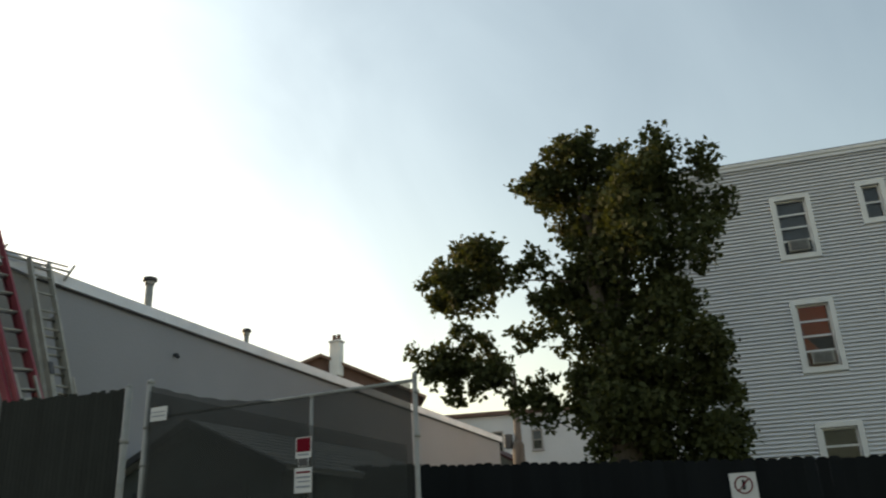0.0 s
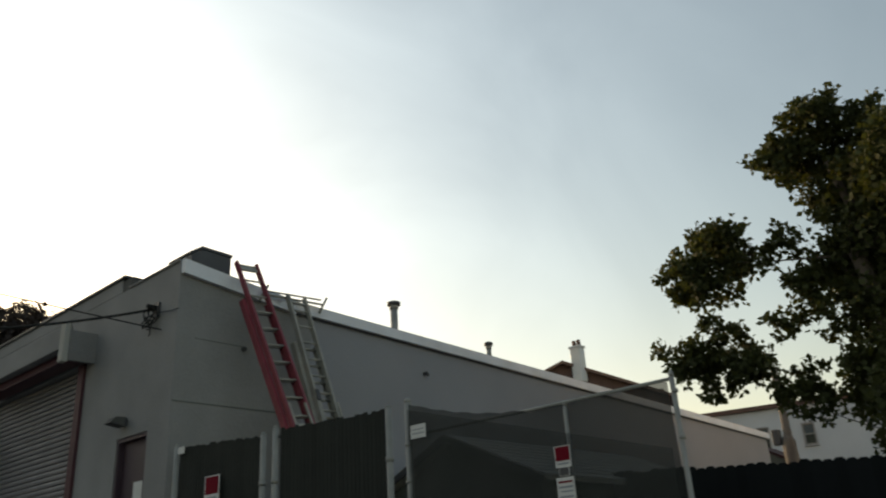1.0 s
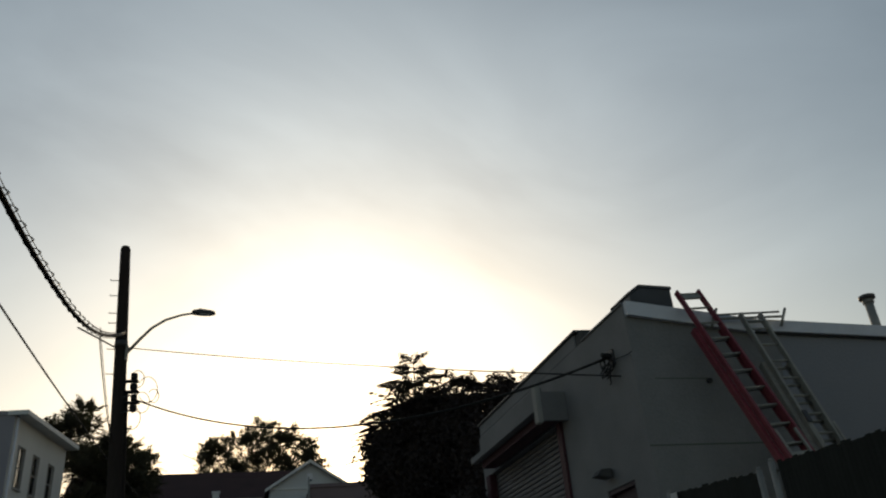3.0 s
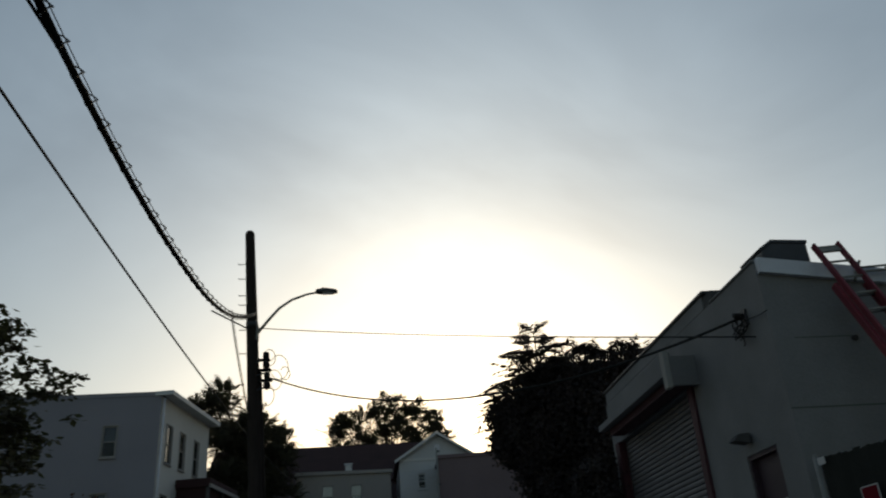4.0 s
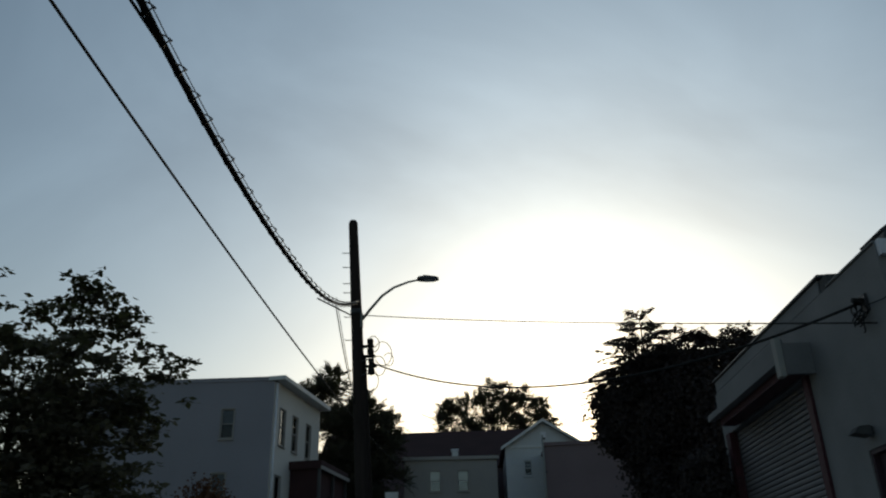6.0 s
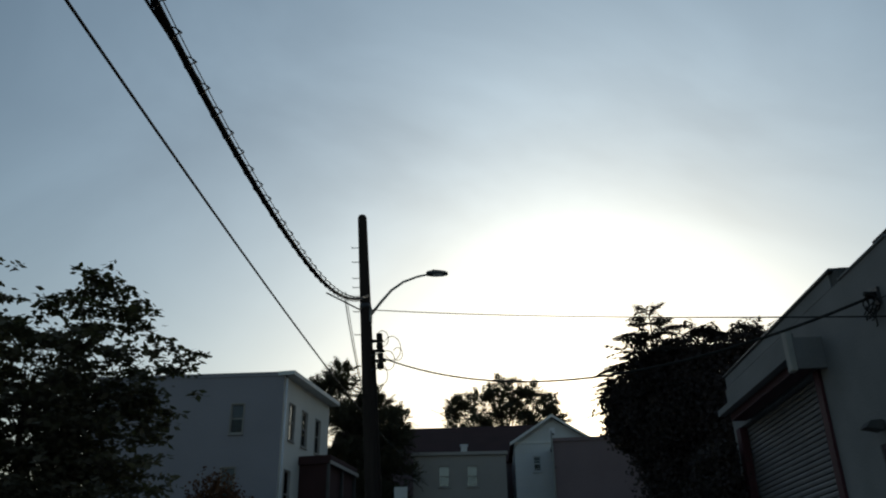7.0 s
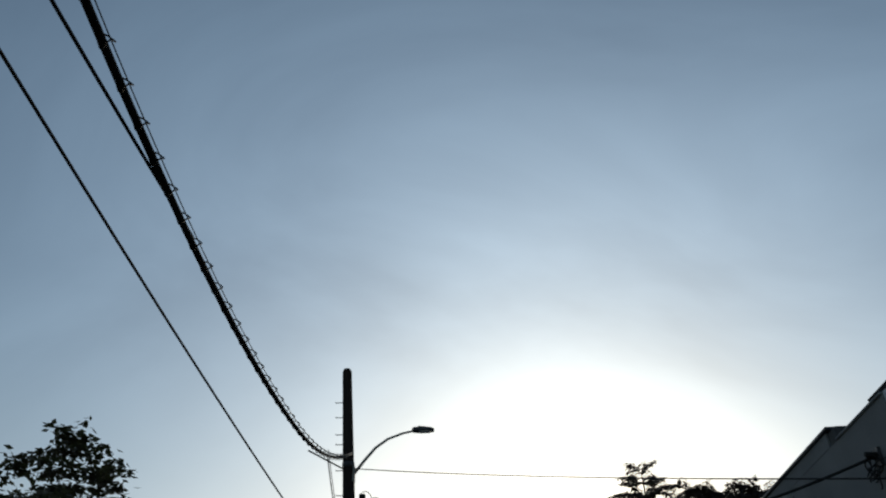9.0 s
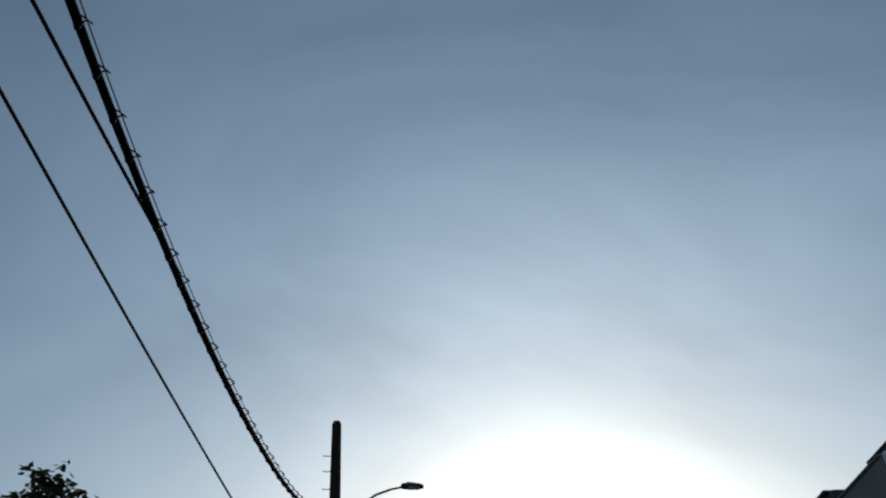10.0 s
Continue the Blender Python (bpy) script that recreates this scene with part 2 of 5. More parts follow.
def prism(outline, lo, hi, m=None):
    """A closed outline of (a, b) pairs, extruded along the third axis from lo to hi."""
    bm = bmesh.new()
    low = [bm.verts.new((a, lo, b)) for a, b in outline]
    top = [bm.verts.new((a, hi, b)) for a, b in outline]
    bm.faces.new(low)
    bm.faces.new(top[::-1])
    for i in range(len(outline)):
        j = (i + 1) % len(outline)
        bm.faces.new((low[j], low[i], top[i], top[j]))
    bmesh.ops.recalc_face_normals(bm, faces=bm.faces)
    if m is not None:
        bmesh.ops.transform(bm, matrix=m, verts=bm.verts)
    return bm


def along(a, b):
    """A wall's own axes: u along from a to b, v into the wall (to the left of the way), z up; a and b are (x, y)."""
    d = (Vector((*b, 0)) - Vector((*a, 0)))
    length = d.length
    d.normalize()
    m = Matrix(((d.x, -d.y, 0, a[0]), (d.y, d.x, 0, a[1]), (0, 0, 1, 0), (0, 0, 0, 1)))
    return m, length


def wall(u1, z0, z1, thick, holes, m, u0=0.0):
    """A wall from u0 to u1, with holes (ua, ub, za, zb) that go through it."""
    us = sorted({u0, u1, *[h[0] for h in holes], *[h[1] for h in holes]})
    zs = sorted({z0, z1, *[min(max(z, z0), z1) for h in holes for z in h[2:4]]})
    solid = lambda i, k: 0 <= i < len(us) - 1 and 0 <= k < len(zs) - 1 and not any(
        h[0] < (us[i] + us[i + 1]) / 2 < h[1] and h[2] < (zs[k] + zs[k + 1]) / 2 < h[3] for h in holes)
    bm, made = bmesh.new(), {}
    def v(i, k, d):
        if (i, k, d) not in made:
            made[i, k, d] = bm.verts.new(m @ Vector((us[i], thick * d, zs[k])))
        return made[i, k, d]
    for i in range(len(us) - 1):
        for k in range(len(zs) - 1):
            if not solid(i, k):
                continue
            bm.faces.new((v(i, k, 0), v(i + 1, k, 0), v(i + 1, k + 1, 0), v(i, k + 1, 0)))
            bm.faces.new((v(i, k, 1), v(i, k + 1, 1), v(i + 1, k + 1, 1), v(i + 1, k, 1)))
            for di, dk, a, b in ((-1, 0, (0, 0), (0, 1)), (1, 0, (1, 1), (1, 0)), (0, -1, (1, 0), (0, 0)), (0, 1, (0, 1), (1, 1))):
                if not solid(i + di, k + dk):
                    bm.faces.new((v(i + a[0], k + a[1], 0), v(i + b[0], k + b[1], 0), v(i + b[0], k + b[1], 1), v(i + a[0], k + a[1], 1)))
    bmesh.ops.recalc_face_normals(bm, faces=bm.faces)
    return bm


def window(parent, m, ua, ub, za, zb, rows=2, trim=0.1, depth=0.1, behind=None, frame_mat=None, sill=True, upper=None, proud=0.035, glass=None):
    """A sash window in the hole: casing, sash frame, rails, panes, sill and what hangs behind it."""
    mat = frame_mat or WHITE_TRIM
    w = part("window", ring(ua - trim, ub + trim, za - trim, zb + trim, trim, -proud, 0.02, m), mat, parent)
    f = 0.045
    part("frame", ring(ua, ub, za, zb, f, 0.02, 0.09, m), mat, w)
    step = (zb - za - 2 * f) / rows
    for i in range(rows):
        lo = za + f + i * step
        part("pane", box((ua + f, 0.05, lo), (ub - f, 0.056, lo + step), m), glass or GLASS, w).visible_shadow = False
        if i:
            part("rail", box((ua + f, 0.03, lo - 0.022), (ub - f, 0.075, lo + 0.022), m), mat, w)
    if sill:
        part("sill", box((ua - trim - 0.03, -proud - 0.045, za - trim - 0.05), (ub + trim + 0.03, 0.02, za - trim), m, 0.008), mat, w)
    if upper:
        part("blind_or_reflection", box((ua + 0.01, 0.11, (za + zb) / 2), (ub - 0.01, 0.12, zb - 0.01), m), upper, w)
    if behind:
        part("blind", box((ua + 0.01, 0.13, za + 0.01), (ub - 0.01, 0.14, zb - 0.01), m), behind, w)
    return w


def ring(ua, ub, za, zb, t, v0, v1, m):
    bm = bmesh.new()
    add_box(bm, (ua, v0, za), (ua + t, v1, zb), m)
    add_box(bm, (ub - t, v0, za), (ub, v1, zb), m)
    add_box(bm, (ua + t, v0, zb - t), (ub - t, v1, zb), m)
    add_box(bm, (ua + t, v0, za), (ub - t, v1, za + t), m)
    return bm


def sag(a, b, drop, n=24):
    a, b = Vector(a), Vector(b)
    return [a.lerp(b, i / n) - Vector((0, 0, drop * 4 * (i / n) * (1 - i / n))) for i in range(n + 1)]


# ---- ground, road and pavements: an even climb towards +y ----
def gz(x, y):
    if y < -10:
        return 0.2 - 1.0 + (y + 10) * 0.02
    if y > 70:
        return 0.2 + 7.0
    return 0.2 + 0.1 * y


def sheet(xs, ys, lift, low=None):
    """A strip that follows the climb; low gives it sides down to that lift."""
    bm = bmesh.new()
    top = [[bm.verts.new((x, y, gz(x, y) + lift)) for x in xs] for y in ys]
    for r0, r1 in zip(top, top[1:]):
        for i in range(len(xs) - 1):
            bm.faces.new((r0[i], r0[i + 1], r1[i + 1], r1[i]))
    if low is not None:
        ret = bmesh.ops.extrude_face_region(bm, geom=list(bm.faces))
        for v in ret["geom"]:
            if isinstance(v, bmesh.types.BMVert):
                v.co.z += low - lift
        bmesh.ops.recalc_face_normals(bm, faces=bm.faces)
    return bm


YS = [-400, -200, -100, -40, -10, 0, 10, 20, 40, 70, 71, 120, 250, 900]
tagged(part("ground", sheet([-500, -150, -40, -10, 0, 10, 40, 150, 500], YS, 0.0), EARTH), "bare earth and scrub ground climbing the street", "ground", kind="structure")
RY = [-40, -10, 0, 10, 20, 30, 40, 55, 70]
tagged(part("road", sheet([-1.9, 3.6], RY, 0.02), ASPHALT), "worn dark asphalt street that climbs gently", "road", kind="structure")
for x0, x1 in ((3.6, 5.5), (-4.6, -1.9)):
    tagged(part("pavement", sheet([x0, x1], RY, 0.14, -0.1), CONCRETE), "grey concrete pavement with a raised kerb", "pavement", kind="structure")


# ---- the workshop with the roller shutter ----
GX, GY, GX2, GY2 = 5.5, 9.9, 27.4, 17.6


def build_workshop():
    t = thing("workshop", "low grey stuccoed workshop with roller shutter and flat roof", "building", at=(GX, GY, 1.2))
    inv = Matrix.Translation((-GX, -GY, -1.2))
    # front, along the street: u runs from the far end to the near corner
    m, length = along((GX, GY2), (GX, GY))
    m = inv @ m
    far = lambda y: GY2 - y
    holes = [(far(17.3), far(12.75), 0.8, 5.08), (far(11.42), far(10.5), 0.8, 3.62)]
    part("front_wall", wall(length, 0.8, 6.05, 0.3, holes, m), STUCCO, t)
    part("parapet", box((0, 0.0, 6.052), (far(11.75), 0.32, 6.29), m, 0.01), STUCCO, t)
    part("coping", box((-0.04, -0.04, 6.29), (far(11.62), 0.36, 6.34), m, 0.01), DARK_METAL, t, "dark weathered parapet coping")
    part("parapet_end", box((far(11.75), 0.02, 6.052), (far(11.45), 0.3, 6.28), m, 0.02), ROOFING, t, "dark stub at the parapet's step")
    part("coping", box((far(11.45), -0.03, 6.052), (length, 0.3, 6.09), m, 0.01), STUCCO, t)
    # side wall on the yard, with a falling roof edge
    top = lambda x: 5.81 - 0.031 * (x - GX)
    bm = prism([(0.3, 0.5), (GX2 - GX, 0.5), (GX2 - GX, top(GX2)), (1.6, top(GX + 1.6)), (0.3, 5.9)], 0, 0.3, inv @ Matrix.Translation((GX, GY, 0)))
    part("side_wall", bm, STUCCO_BLUE, t, "blue-grey painted side wall on the yard")
    part("corner_patch", prism([(0.0, 0.8), (1.75, 0.8), (2.5, 5.3), (2.45, 5.62), (0.0, 5.9)], -0.012, 0.0, inv @ Matrix.Translation((GX, GY, 0))), STUCCO, t, "greener stucco near the corner")
    part("rear_wall", box((0.3, GY2 - GY - 0.3, -0.5), (GX2 - GX - 0.3, GY2 - GY, 3.9)), STUCCO, t)
    part("end_wall", box((GX2 - GX - 0.3, 0.3, -0.5), (GX2 - GX, GY2 - GY, 3.9)), STUCCO, t)
    part("roof", prism([(0.3, 5.55), (GX2 - GX - 0.3, 5.0), (GX2 - GX - 0.3, 5.1), (0.3, 5.65)], 0.3, GY2 - GY - 0.3, inv @ Matrix.Translation((GX, GY, 0))), ROOFING, t)
    slope = lambda a, b, lo, hi, d0, d1: prism([(a, top(GX + a) + lo), (b, top(GX + b) + lo), (b, top(GX + b) + hi), (a, top(GX + a) + hi)], d0, d1, inv @ Matrix.Translation((GX, GY, 0)))
    part("fascia", slope(2.1, GX2 - GX + 0.1, -0.1, 0.085, -0.09, 0.34), WHITE_METAL, t, "white metal roof edge")
    part("fascia", prism([(0.02, 5.86), (2.1, 5.61), (2.1, 5.83), (0.02, 6.08)], -0.1, 0.32, inv @ Matrix.Translation((GX, GY, 0))), WHITE_METAL, t, "brighter bent white metal roof edge")
    part("drip_edge", slope(2.1, GX2 - GX, -0.125, -0.103, -0.06, 0.0), DARK_METAL, t)
    # stucco joints, old pipe and vents
    part("wall_joint", box((0.0, -0.02, 2.742), (2.0, -0.012, 2.758)), SHED_WALL, t)
    part("wall_joint", box((0.3, -0.018, 3.7), (1.2, -0.012, 3.71)), SHED_WALL, t)
    part("wall_stub", tube([(1.15, 0.02, 3.68), (1.15, -0.06, 3.66)], 0.04), DARK_METAL, t)
    part("wall_vent", tube([(10.72 - GX, 0.02, 3.83), (10.72 - GX, -0.07, 3.83), (10.72 - GX, -0.1, 3.78)], 0.036), DARK_METAL, t, "small dark wall vent")
    # shutter housing over the opening
    h = part("shutter_housing", box((far(16.5), -0.38, 5.24), (far(12.53), -0.003, 5.5), m, 0.012), STUCCO, t, "boxed grey shutter housing")
    part("fascia", box((far(16.1), -0.5, 5.36), (far(12.55), -0.385, 5.62), m, 0.006), STUCCO, h, "flat metal front of the housing")
    part("lower_lip", box((far(16.75), -0.53, 5.23), (far(12.62), -0.4, 5.356), m, 0.004), STUCCO, h, "paler folded lower lip")
    part("edge_strip", box((far(12.6), -0.56, 4.98), (far(12.43), -0.46, 5.66), m, 0.01), CONCRETE, h, "paler end strip")
    part("end_plate", box((far(12.525), -0.455, 5.02), (far(12.45), -0.004, 5.52), m), STUCCO, h)
    part("soffit", box((far(16.5), -0.36, 5.09), (far(12.62), -0.06, 5.236), m), RED_PAINT, h, "dark red soffit")
    # frame and slats
    for a, b in ((12.75, 12.95), (17.05, 17.3)):
        part("shutter_jamb", box((far(b), -0.05, 0.8), (far(a), 0.1, 5.07), m), RED_PAINT, t, "dark red jamb")
    sh = part("roller_shutter", box((far(17.05), 0.16, 1.2), (far(12.95), 0.18, 5.08), m), SHUTTER, t, "grey steel roller shutter, closed")
    slat = prism([(0.0, 0.0), (0.045, 0.02), (0.05, 0.06), (0.03, 0.088), (0.0, 0.092)], 0, 4.1)
    me = bpy.data.meshes.new("slat")
    slat.to_mesh(me)
    slat.free()
    me.materials.append(SHUTTER)
    turn = m @ Matrix(((0, 1, 0, far(17.05)), (-1, 0, 0, 0.16), (0, 0, 1, 0), (0, 0, 0, 1)))
    for i in range(41):
        s = part("slat", me, None, sh)
        s.matrix_local = turn @ Matrix.Translation((0, 0, 1.25 + i * 0.093))
    # the side door
    d = part("door", box((far(11.36), 0.1, 1.2), (far(10.56), 0.15, 3.55), m), DOOR_DARK, t, "dark maroon door, closed")
    part("frame", ring(far(11.42), far(10.5), 0.9, 3.62, 0.06, 0.02, 0.16, m), DOOR_DARK, d)
    part("notice", box((far(10.95), 0.09, 2.55), (far(10.65), 0.099, 2.95), m), SIGN_WHITE, d, "white paper notice")
    part("handle", box((far(11.28), 0.05, 2.15), (far(11.24), 0.1, 2.3), m), GALV, d)
    part("floor_slab", box((0.0, 0.0, -0.9), (GX2 - GX, GY2 - GY, -0.52)), CONCRETE, t)
    return t


workshop = build_workshop()


def build_wall_lamp():
    t = thing("wall_lamp", "small dusty grey wall lamp over the maroon door", "lamp", at=(GX, 11.2, 3.85))
    part("bracket", box((-0.05, -0.06, -0.06), (0.0, 0.06, 0.06), None, 0.008), DARK_METAL, t)
    part("shade", prism([(-0.28, -0.04), (-0.05, -0.08), (-0.05, 0.06), (-0.2, 0.05)], -0.11, 0.11), ROOFING, t)


build_wall_lamp()


def build_roof_box():
    t = thing("roof_box", "dark boxy roof unit with sloped lid on the roof corner", "roof unit", at=(6.16, 10.32, 5.68))
    part("body", prism([(-0.44, 0.0), (0.26, 0.0), (0.26, 0.68), (-0.26, 0.7), (-0.44, 0.58)], -0.33, 0.3), DARK_METAL, t)
    part("lid", prism([(-0.45, 0.585), (-0.265, 0.71), (0.28, 0.69), (0.28, 0.735), (-0.27, 0.755), (-0.47, 0.62)], -0.345, 0.315), DARK_METAL, t)
    part("seam", box((-0.4, -0.338, 0.3), (0.25, -0.332, 0.33)), BLACK, t)
    part("foot", box((-0.2, -0.2, -0.06), (0.25, 0.2, 0.0)), DARK_METAL, t)


build_roof_box()


def build_vent(x, y, z0, z1, r):
    t = thing("roof_vent", "grey metal vent pipe with a flared cap", "vent pipe", "roof vents", at=(x, y, z0))
    h = z1 - z0
    part("pipe", tube([(0, 0, 0), (0, 0, h - 0.16)], r, 14), GALV, t)
    part("collar", tube([(0, 0, 0), (0, 0, 0.08)], [r * 1.8, r * 1.1], 14), DARK_METAL, t)
    part("throat", tube([(0, 0, h - 0.16), (0, 0, h - 0.06)], r * 1.25, 14), GALV, t)
    part("cap", tube([(0, 0, h - 0.085), (0, 0, h - 0.08), (0, 0, h - 0.02), (0, 0, h)], [r * 1.3, r * 1.85, r * 1.85, r * 1.2], 14), DARK_METAL, t)


build_vent(10.66, 10.6, 5.45, 6.66, 0.075)
build_vent(13.65, 10.6, 5.37, 6.3, 0.055)


def build_ladder(name, label, foot, head, width, rail_mat, rung_mat, base_top, fly, lean=0.0):
    """An extension ladder: a broad base section up to base_top, and a narrower fly section on its face from fly to the head."""
    foot, head = Vector(foot), Vector(head)
    t = thing(name, label, "ladder", at=foot)
    axis = head - foot
    length = axis.length
    d = axis.normalized()
    side = Vector((math.cos(lean), math.sin(lean), 0))
    side = (side - d * side.dot(d)).normalized()
    out = d.cross(side)
    m = Matrix((side, out, d)).transposed().to_4x4()
    def section(owner, z0, z1, w, v, deep, rung_r, feet):
        for s in (-1, 1):
            rail = part("rail", box((s * w / 2 - 0.019, v - deep / 2, z0), (s * w / 2 + 0.019, v + deep / 2, z1), m, 0.004), rail_mat, owner)
            for e in (-1, 1):
                if not feet:
                    continue
                part("flange", box((s * (w / 2 - 0.016) - 0.022, v + e * deep / 2 - 0.004, z0), (s * (w / 2 - 0.016) + 0.022, v + e * deep / 2 + 0.004, z1), m), rail_mat, rail)
            if feet:
                part("foot", box((s * w / 2 - 0.035, v - 0.06, z0 - 0.03), (s * w / 2 + 0.035, v + 0.06, z0 + 0.07), m, 0.008), BLACK, owner)
        for i in range(int((z1 - z0 - 0.15) / 0.305) + 1):
            z = z0 + 0.15 + i * 0.305
            part("rung", tube([m @ Vector((-w / 2, v, z)), m @ Vector((w / 2, v, z))], rung_r, 8), rung_mat, owner)
    section(t, 0.0, base_top, width, 0.0, 0.1, 0.02, True)
    inner = width - 0.12
    f = part("fly_section", box((-inner / 2, -0.12, length - 0.16), (inner / 2, -0.08, length - 0.12), m, 0.004), rung_mat, t)
    section(f, fly, length, inner, -0.1, 0.09, 0.018, False)
    return t, m, length


red, rm, rl = build_ladder("extension_ladder", "red fibreglass extension ladder leaning on the roof edge", (7.14, 7.74, 0.99), (6.56, 9.86, 6.2), 0.5, RED, ALU, 4.95, 2.4)
part("top_step", box((-0.2, -0.11, rl - 0.12), (0.2, -0.05, rl - 0.06), rm), ALU, red, "pale top rung cover")
lock = part("lock_frame", box((-0.17, -0.15, 2.45), (-0.135, -0.122, 3.05), rm), ALU, red, "pale metal lock frame low on the rails")
part("lock_rail", box((0.135, -0.15, 2.45), (0.17, -0.122, 3.05), rm), ALU, lock)
for z in (2.45, 2.66):
    part("lock_bar", box((-0.134, -0.148, z), (0.134, -0.124, z + 0.045), rm), ALU, lock)
grey, gm, gl_ = build_ladder("extension_ladder", "weathered aluminium extension ladder with a stand-off bar", (7.64, 8.03, 1.02), (7.46, 9.74, 5.8), 0.46, ALU, ALU, 4.2, 2.5)
hook = part("rung_lock", box((-0.16, -0.15, 2.55), (-0.125, -0.122, 3.2), gm), ALU, grey, "pale rung lock")
part("hook", box((-0.19, -0.17, 3.1), (-0.12, -0.152, 3.28), gm), DARK_METAL, hook)
part("side_lock", box((0.2, -0.15, 2.6), (0.235, -0.122, 3.1), gm), ALU, grey)
stand = part("stand_off", tube([gm @ Vector((-0.62, -0.02, gl_ - 0.02)), gm @ Vector((0.62, -0.02, gl_ + 0.02))], 0.02), ALU, grey, "stand-off bar across the roof edge")
for s in (-0.62, 0.6):
    part("arm", tube([gm @ Vector((s - 0.05, 0.02, gl_ - 0.14)), gm @ Vector((s + 0.1, -0.1, gl_ + 0.12))], 0.022), ALU, stand, "weathered arm end")
part("arm", tube([gm @ Vector((-0.6, -0.03, gl_ + 0.05)), gm @ Vector((0.6, -0.05, gl_ + 0.09))], 0.017), GALV, stand)


# ---- the yard's fence and gate on the building line ----
def build_fence():
    t = thing("chain_link_fence", "galvanised pipe fence hung with dark privacy cloth", "fence", at=(GX, 2.37, gz(0, 2.37)))
    o = Vector(t.location)
    at = lambda y, z, dx=0.0: (dx, y - o.y, z - o.z)
    for y, z, r in ((2.36, 2.775, 0.021), (3.36, 2.72, 0.017), (5.22, 3.08, 0.036)):
        p = part("post", tube([at(y, gz(0, y) - 0.1), at(y, z)], r, 12), GALV, t)
        part("cap", tube([at(y, z), at(y, z + 0.03), at(y, z + 0.05)], [r * 1.03, r * 0.95, r * 0.4], 12), GALV, p)
    part("top_rail", tube([at(2.37, 2.76), at(5.2, 2.745)], 0.015, 10), GALV, t)
    part("bottom_rail", tube([at(2.37, 0.6), at(5.2, 0.86)], 0.02, 10), GALV, t)
    # sagging cloth behind the pipes
    def cloth(top, bottom, dx, n=36):
        bm = bmesh.new()
        rows = []
        for i in range(n + 1):
            y = 2.42 + (5.18 - 2.42) * i / n
            a, b = bottom(y), top(y)
            rows.append([bm.verts.new(at(y, a + (b - a) * k / 8, dx(y) + 0.012 * math.sin(y * 9 + k) * (k < 8))) for k in range(9)])
        for r0, r1 in zip(rows, rows[1:]):
            for k in range(8):
                bm.faces.new((r0[k], r0[k + 1], r1[k + 1], r1[k]))
        return bm
    edge = lambda y: 2.755 + (max(0.0, y - 3.7) ** 1.7) * 0.155 + 0.006 * math.sin(y * 23)
    over = lambda y: min(edge(y) - 0.02, 2.23 + max(0.0, y - 2.39) * 0.275)
    part("privacy_cloth", cloth(over, lambda y: gz(0, y) + 0.06, lambda y: -0.055), CLOTH, t, "thin dark see-through cloth")
    part("upper_cloth", cloth(edge, lambda y: gz(0, y) + 0.3, lambda y: 0.04 - 0.07 * min(1.0, max(0.0, (y - 3.55) / 0.3))), CLOTH_TOP, t, "taller cloth behind the pipes")
    for y in (2.35, 5.22):
        for z in (1.2, 1.8, 2.3, 2.65):
            part("tie_band", tube([at(y, z), at(y, z + 0.03)], 0.043 if y > 4 else 0.026, 12), GALV, t)
    return t


build_fence()


def build_gate_leaf(y0, y1, top0, top1, label):
    """A gate leaf filled with dark slats: pipe frame, rails, slats with a ragged top."""
    t = thing("gate_leaf", label, "gate", "yard gate leaves", at=(GX, y0, gz(0, y0) + 0.1))
    o = Vector(t.location)
    at = lambda y, z, dx=0.0: (dx, y - o.y, z - o.z)
    for y, z in ((y0, top0), (y1, top1)):
        p = part("post", tube([at(y, gz(0, y) + 0.05), at(y, z)], 0.034, 12), GALV, t)
        part("cap", tube([at(y, z), at(y, z + 0.03)], [0.035, 0.02], 12), GALV, p)
        for k in range(3):
            zz = 1.3 + k * 0.62
            part("hinge_band", tube([at(y, zz), at(y, zz + 0.05)], 0.042, 12), GALV, t)
    part("top_rail", tube([at(y0, top0 - 0.09, 0.04), at(y1, top1 - 0.09, 0.04)], 0.02, 8), GALV, t)
    part("bottom_rail", tube([at(y0, gz(0, y0) + 0.2), at(y1, gz(0, y1) + 0.2)], 0.02, 8), GALV, t)
    n = int((y1 - y0 - 0.1) / 0.065)
    rnd = random.Random(int(y0 * 100))
    for i in range(n):
        y = y0 + 0.06 + i * 0.065
        k = (y - y0) / (y1 - y0)
        z = top0 + (top1 - top0) * k - 0.01 + rnd.uniform(-0.022, 0.012)
        part("slat", box(at(y, gz(0, y) + 0.15, -0.008), at(y + 0.06, z, 0.008)), DARK_SLAT, t)
    return t


build_gate_leaf(5.5, 7.42, 3.08, 3.17, "dark slatted steel gate leaf with galvanised posts")
build_gate_leaf(7.66, 9.64, 3.13, 3.27, "dark slatted gate leaf beside the workshop corner")


def build_sign(name, label, x, y, z, w, h, plan, face=None):
    """A flat sheet sign that faces the street; plan: (material, low, high, left, right) as shares of the sheet."""
    t = thing(name, label, "sign", at=(x, y, z))
    part("plate", box((-0.004, -w / 2, 0), (0.0, w / 2, h), None), SIGN_WHITE, t)
    for mat, a, b, l, r in plan:
        part("print", box((-0.007, -w / 2 + l * w, a * h), (-0.004, -w / 2 + r * w, b * h)), mat, t)
    return t


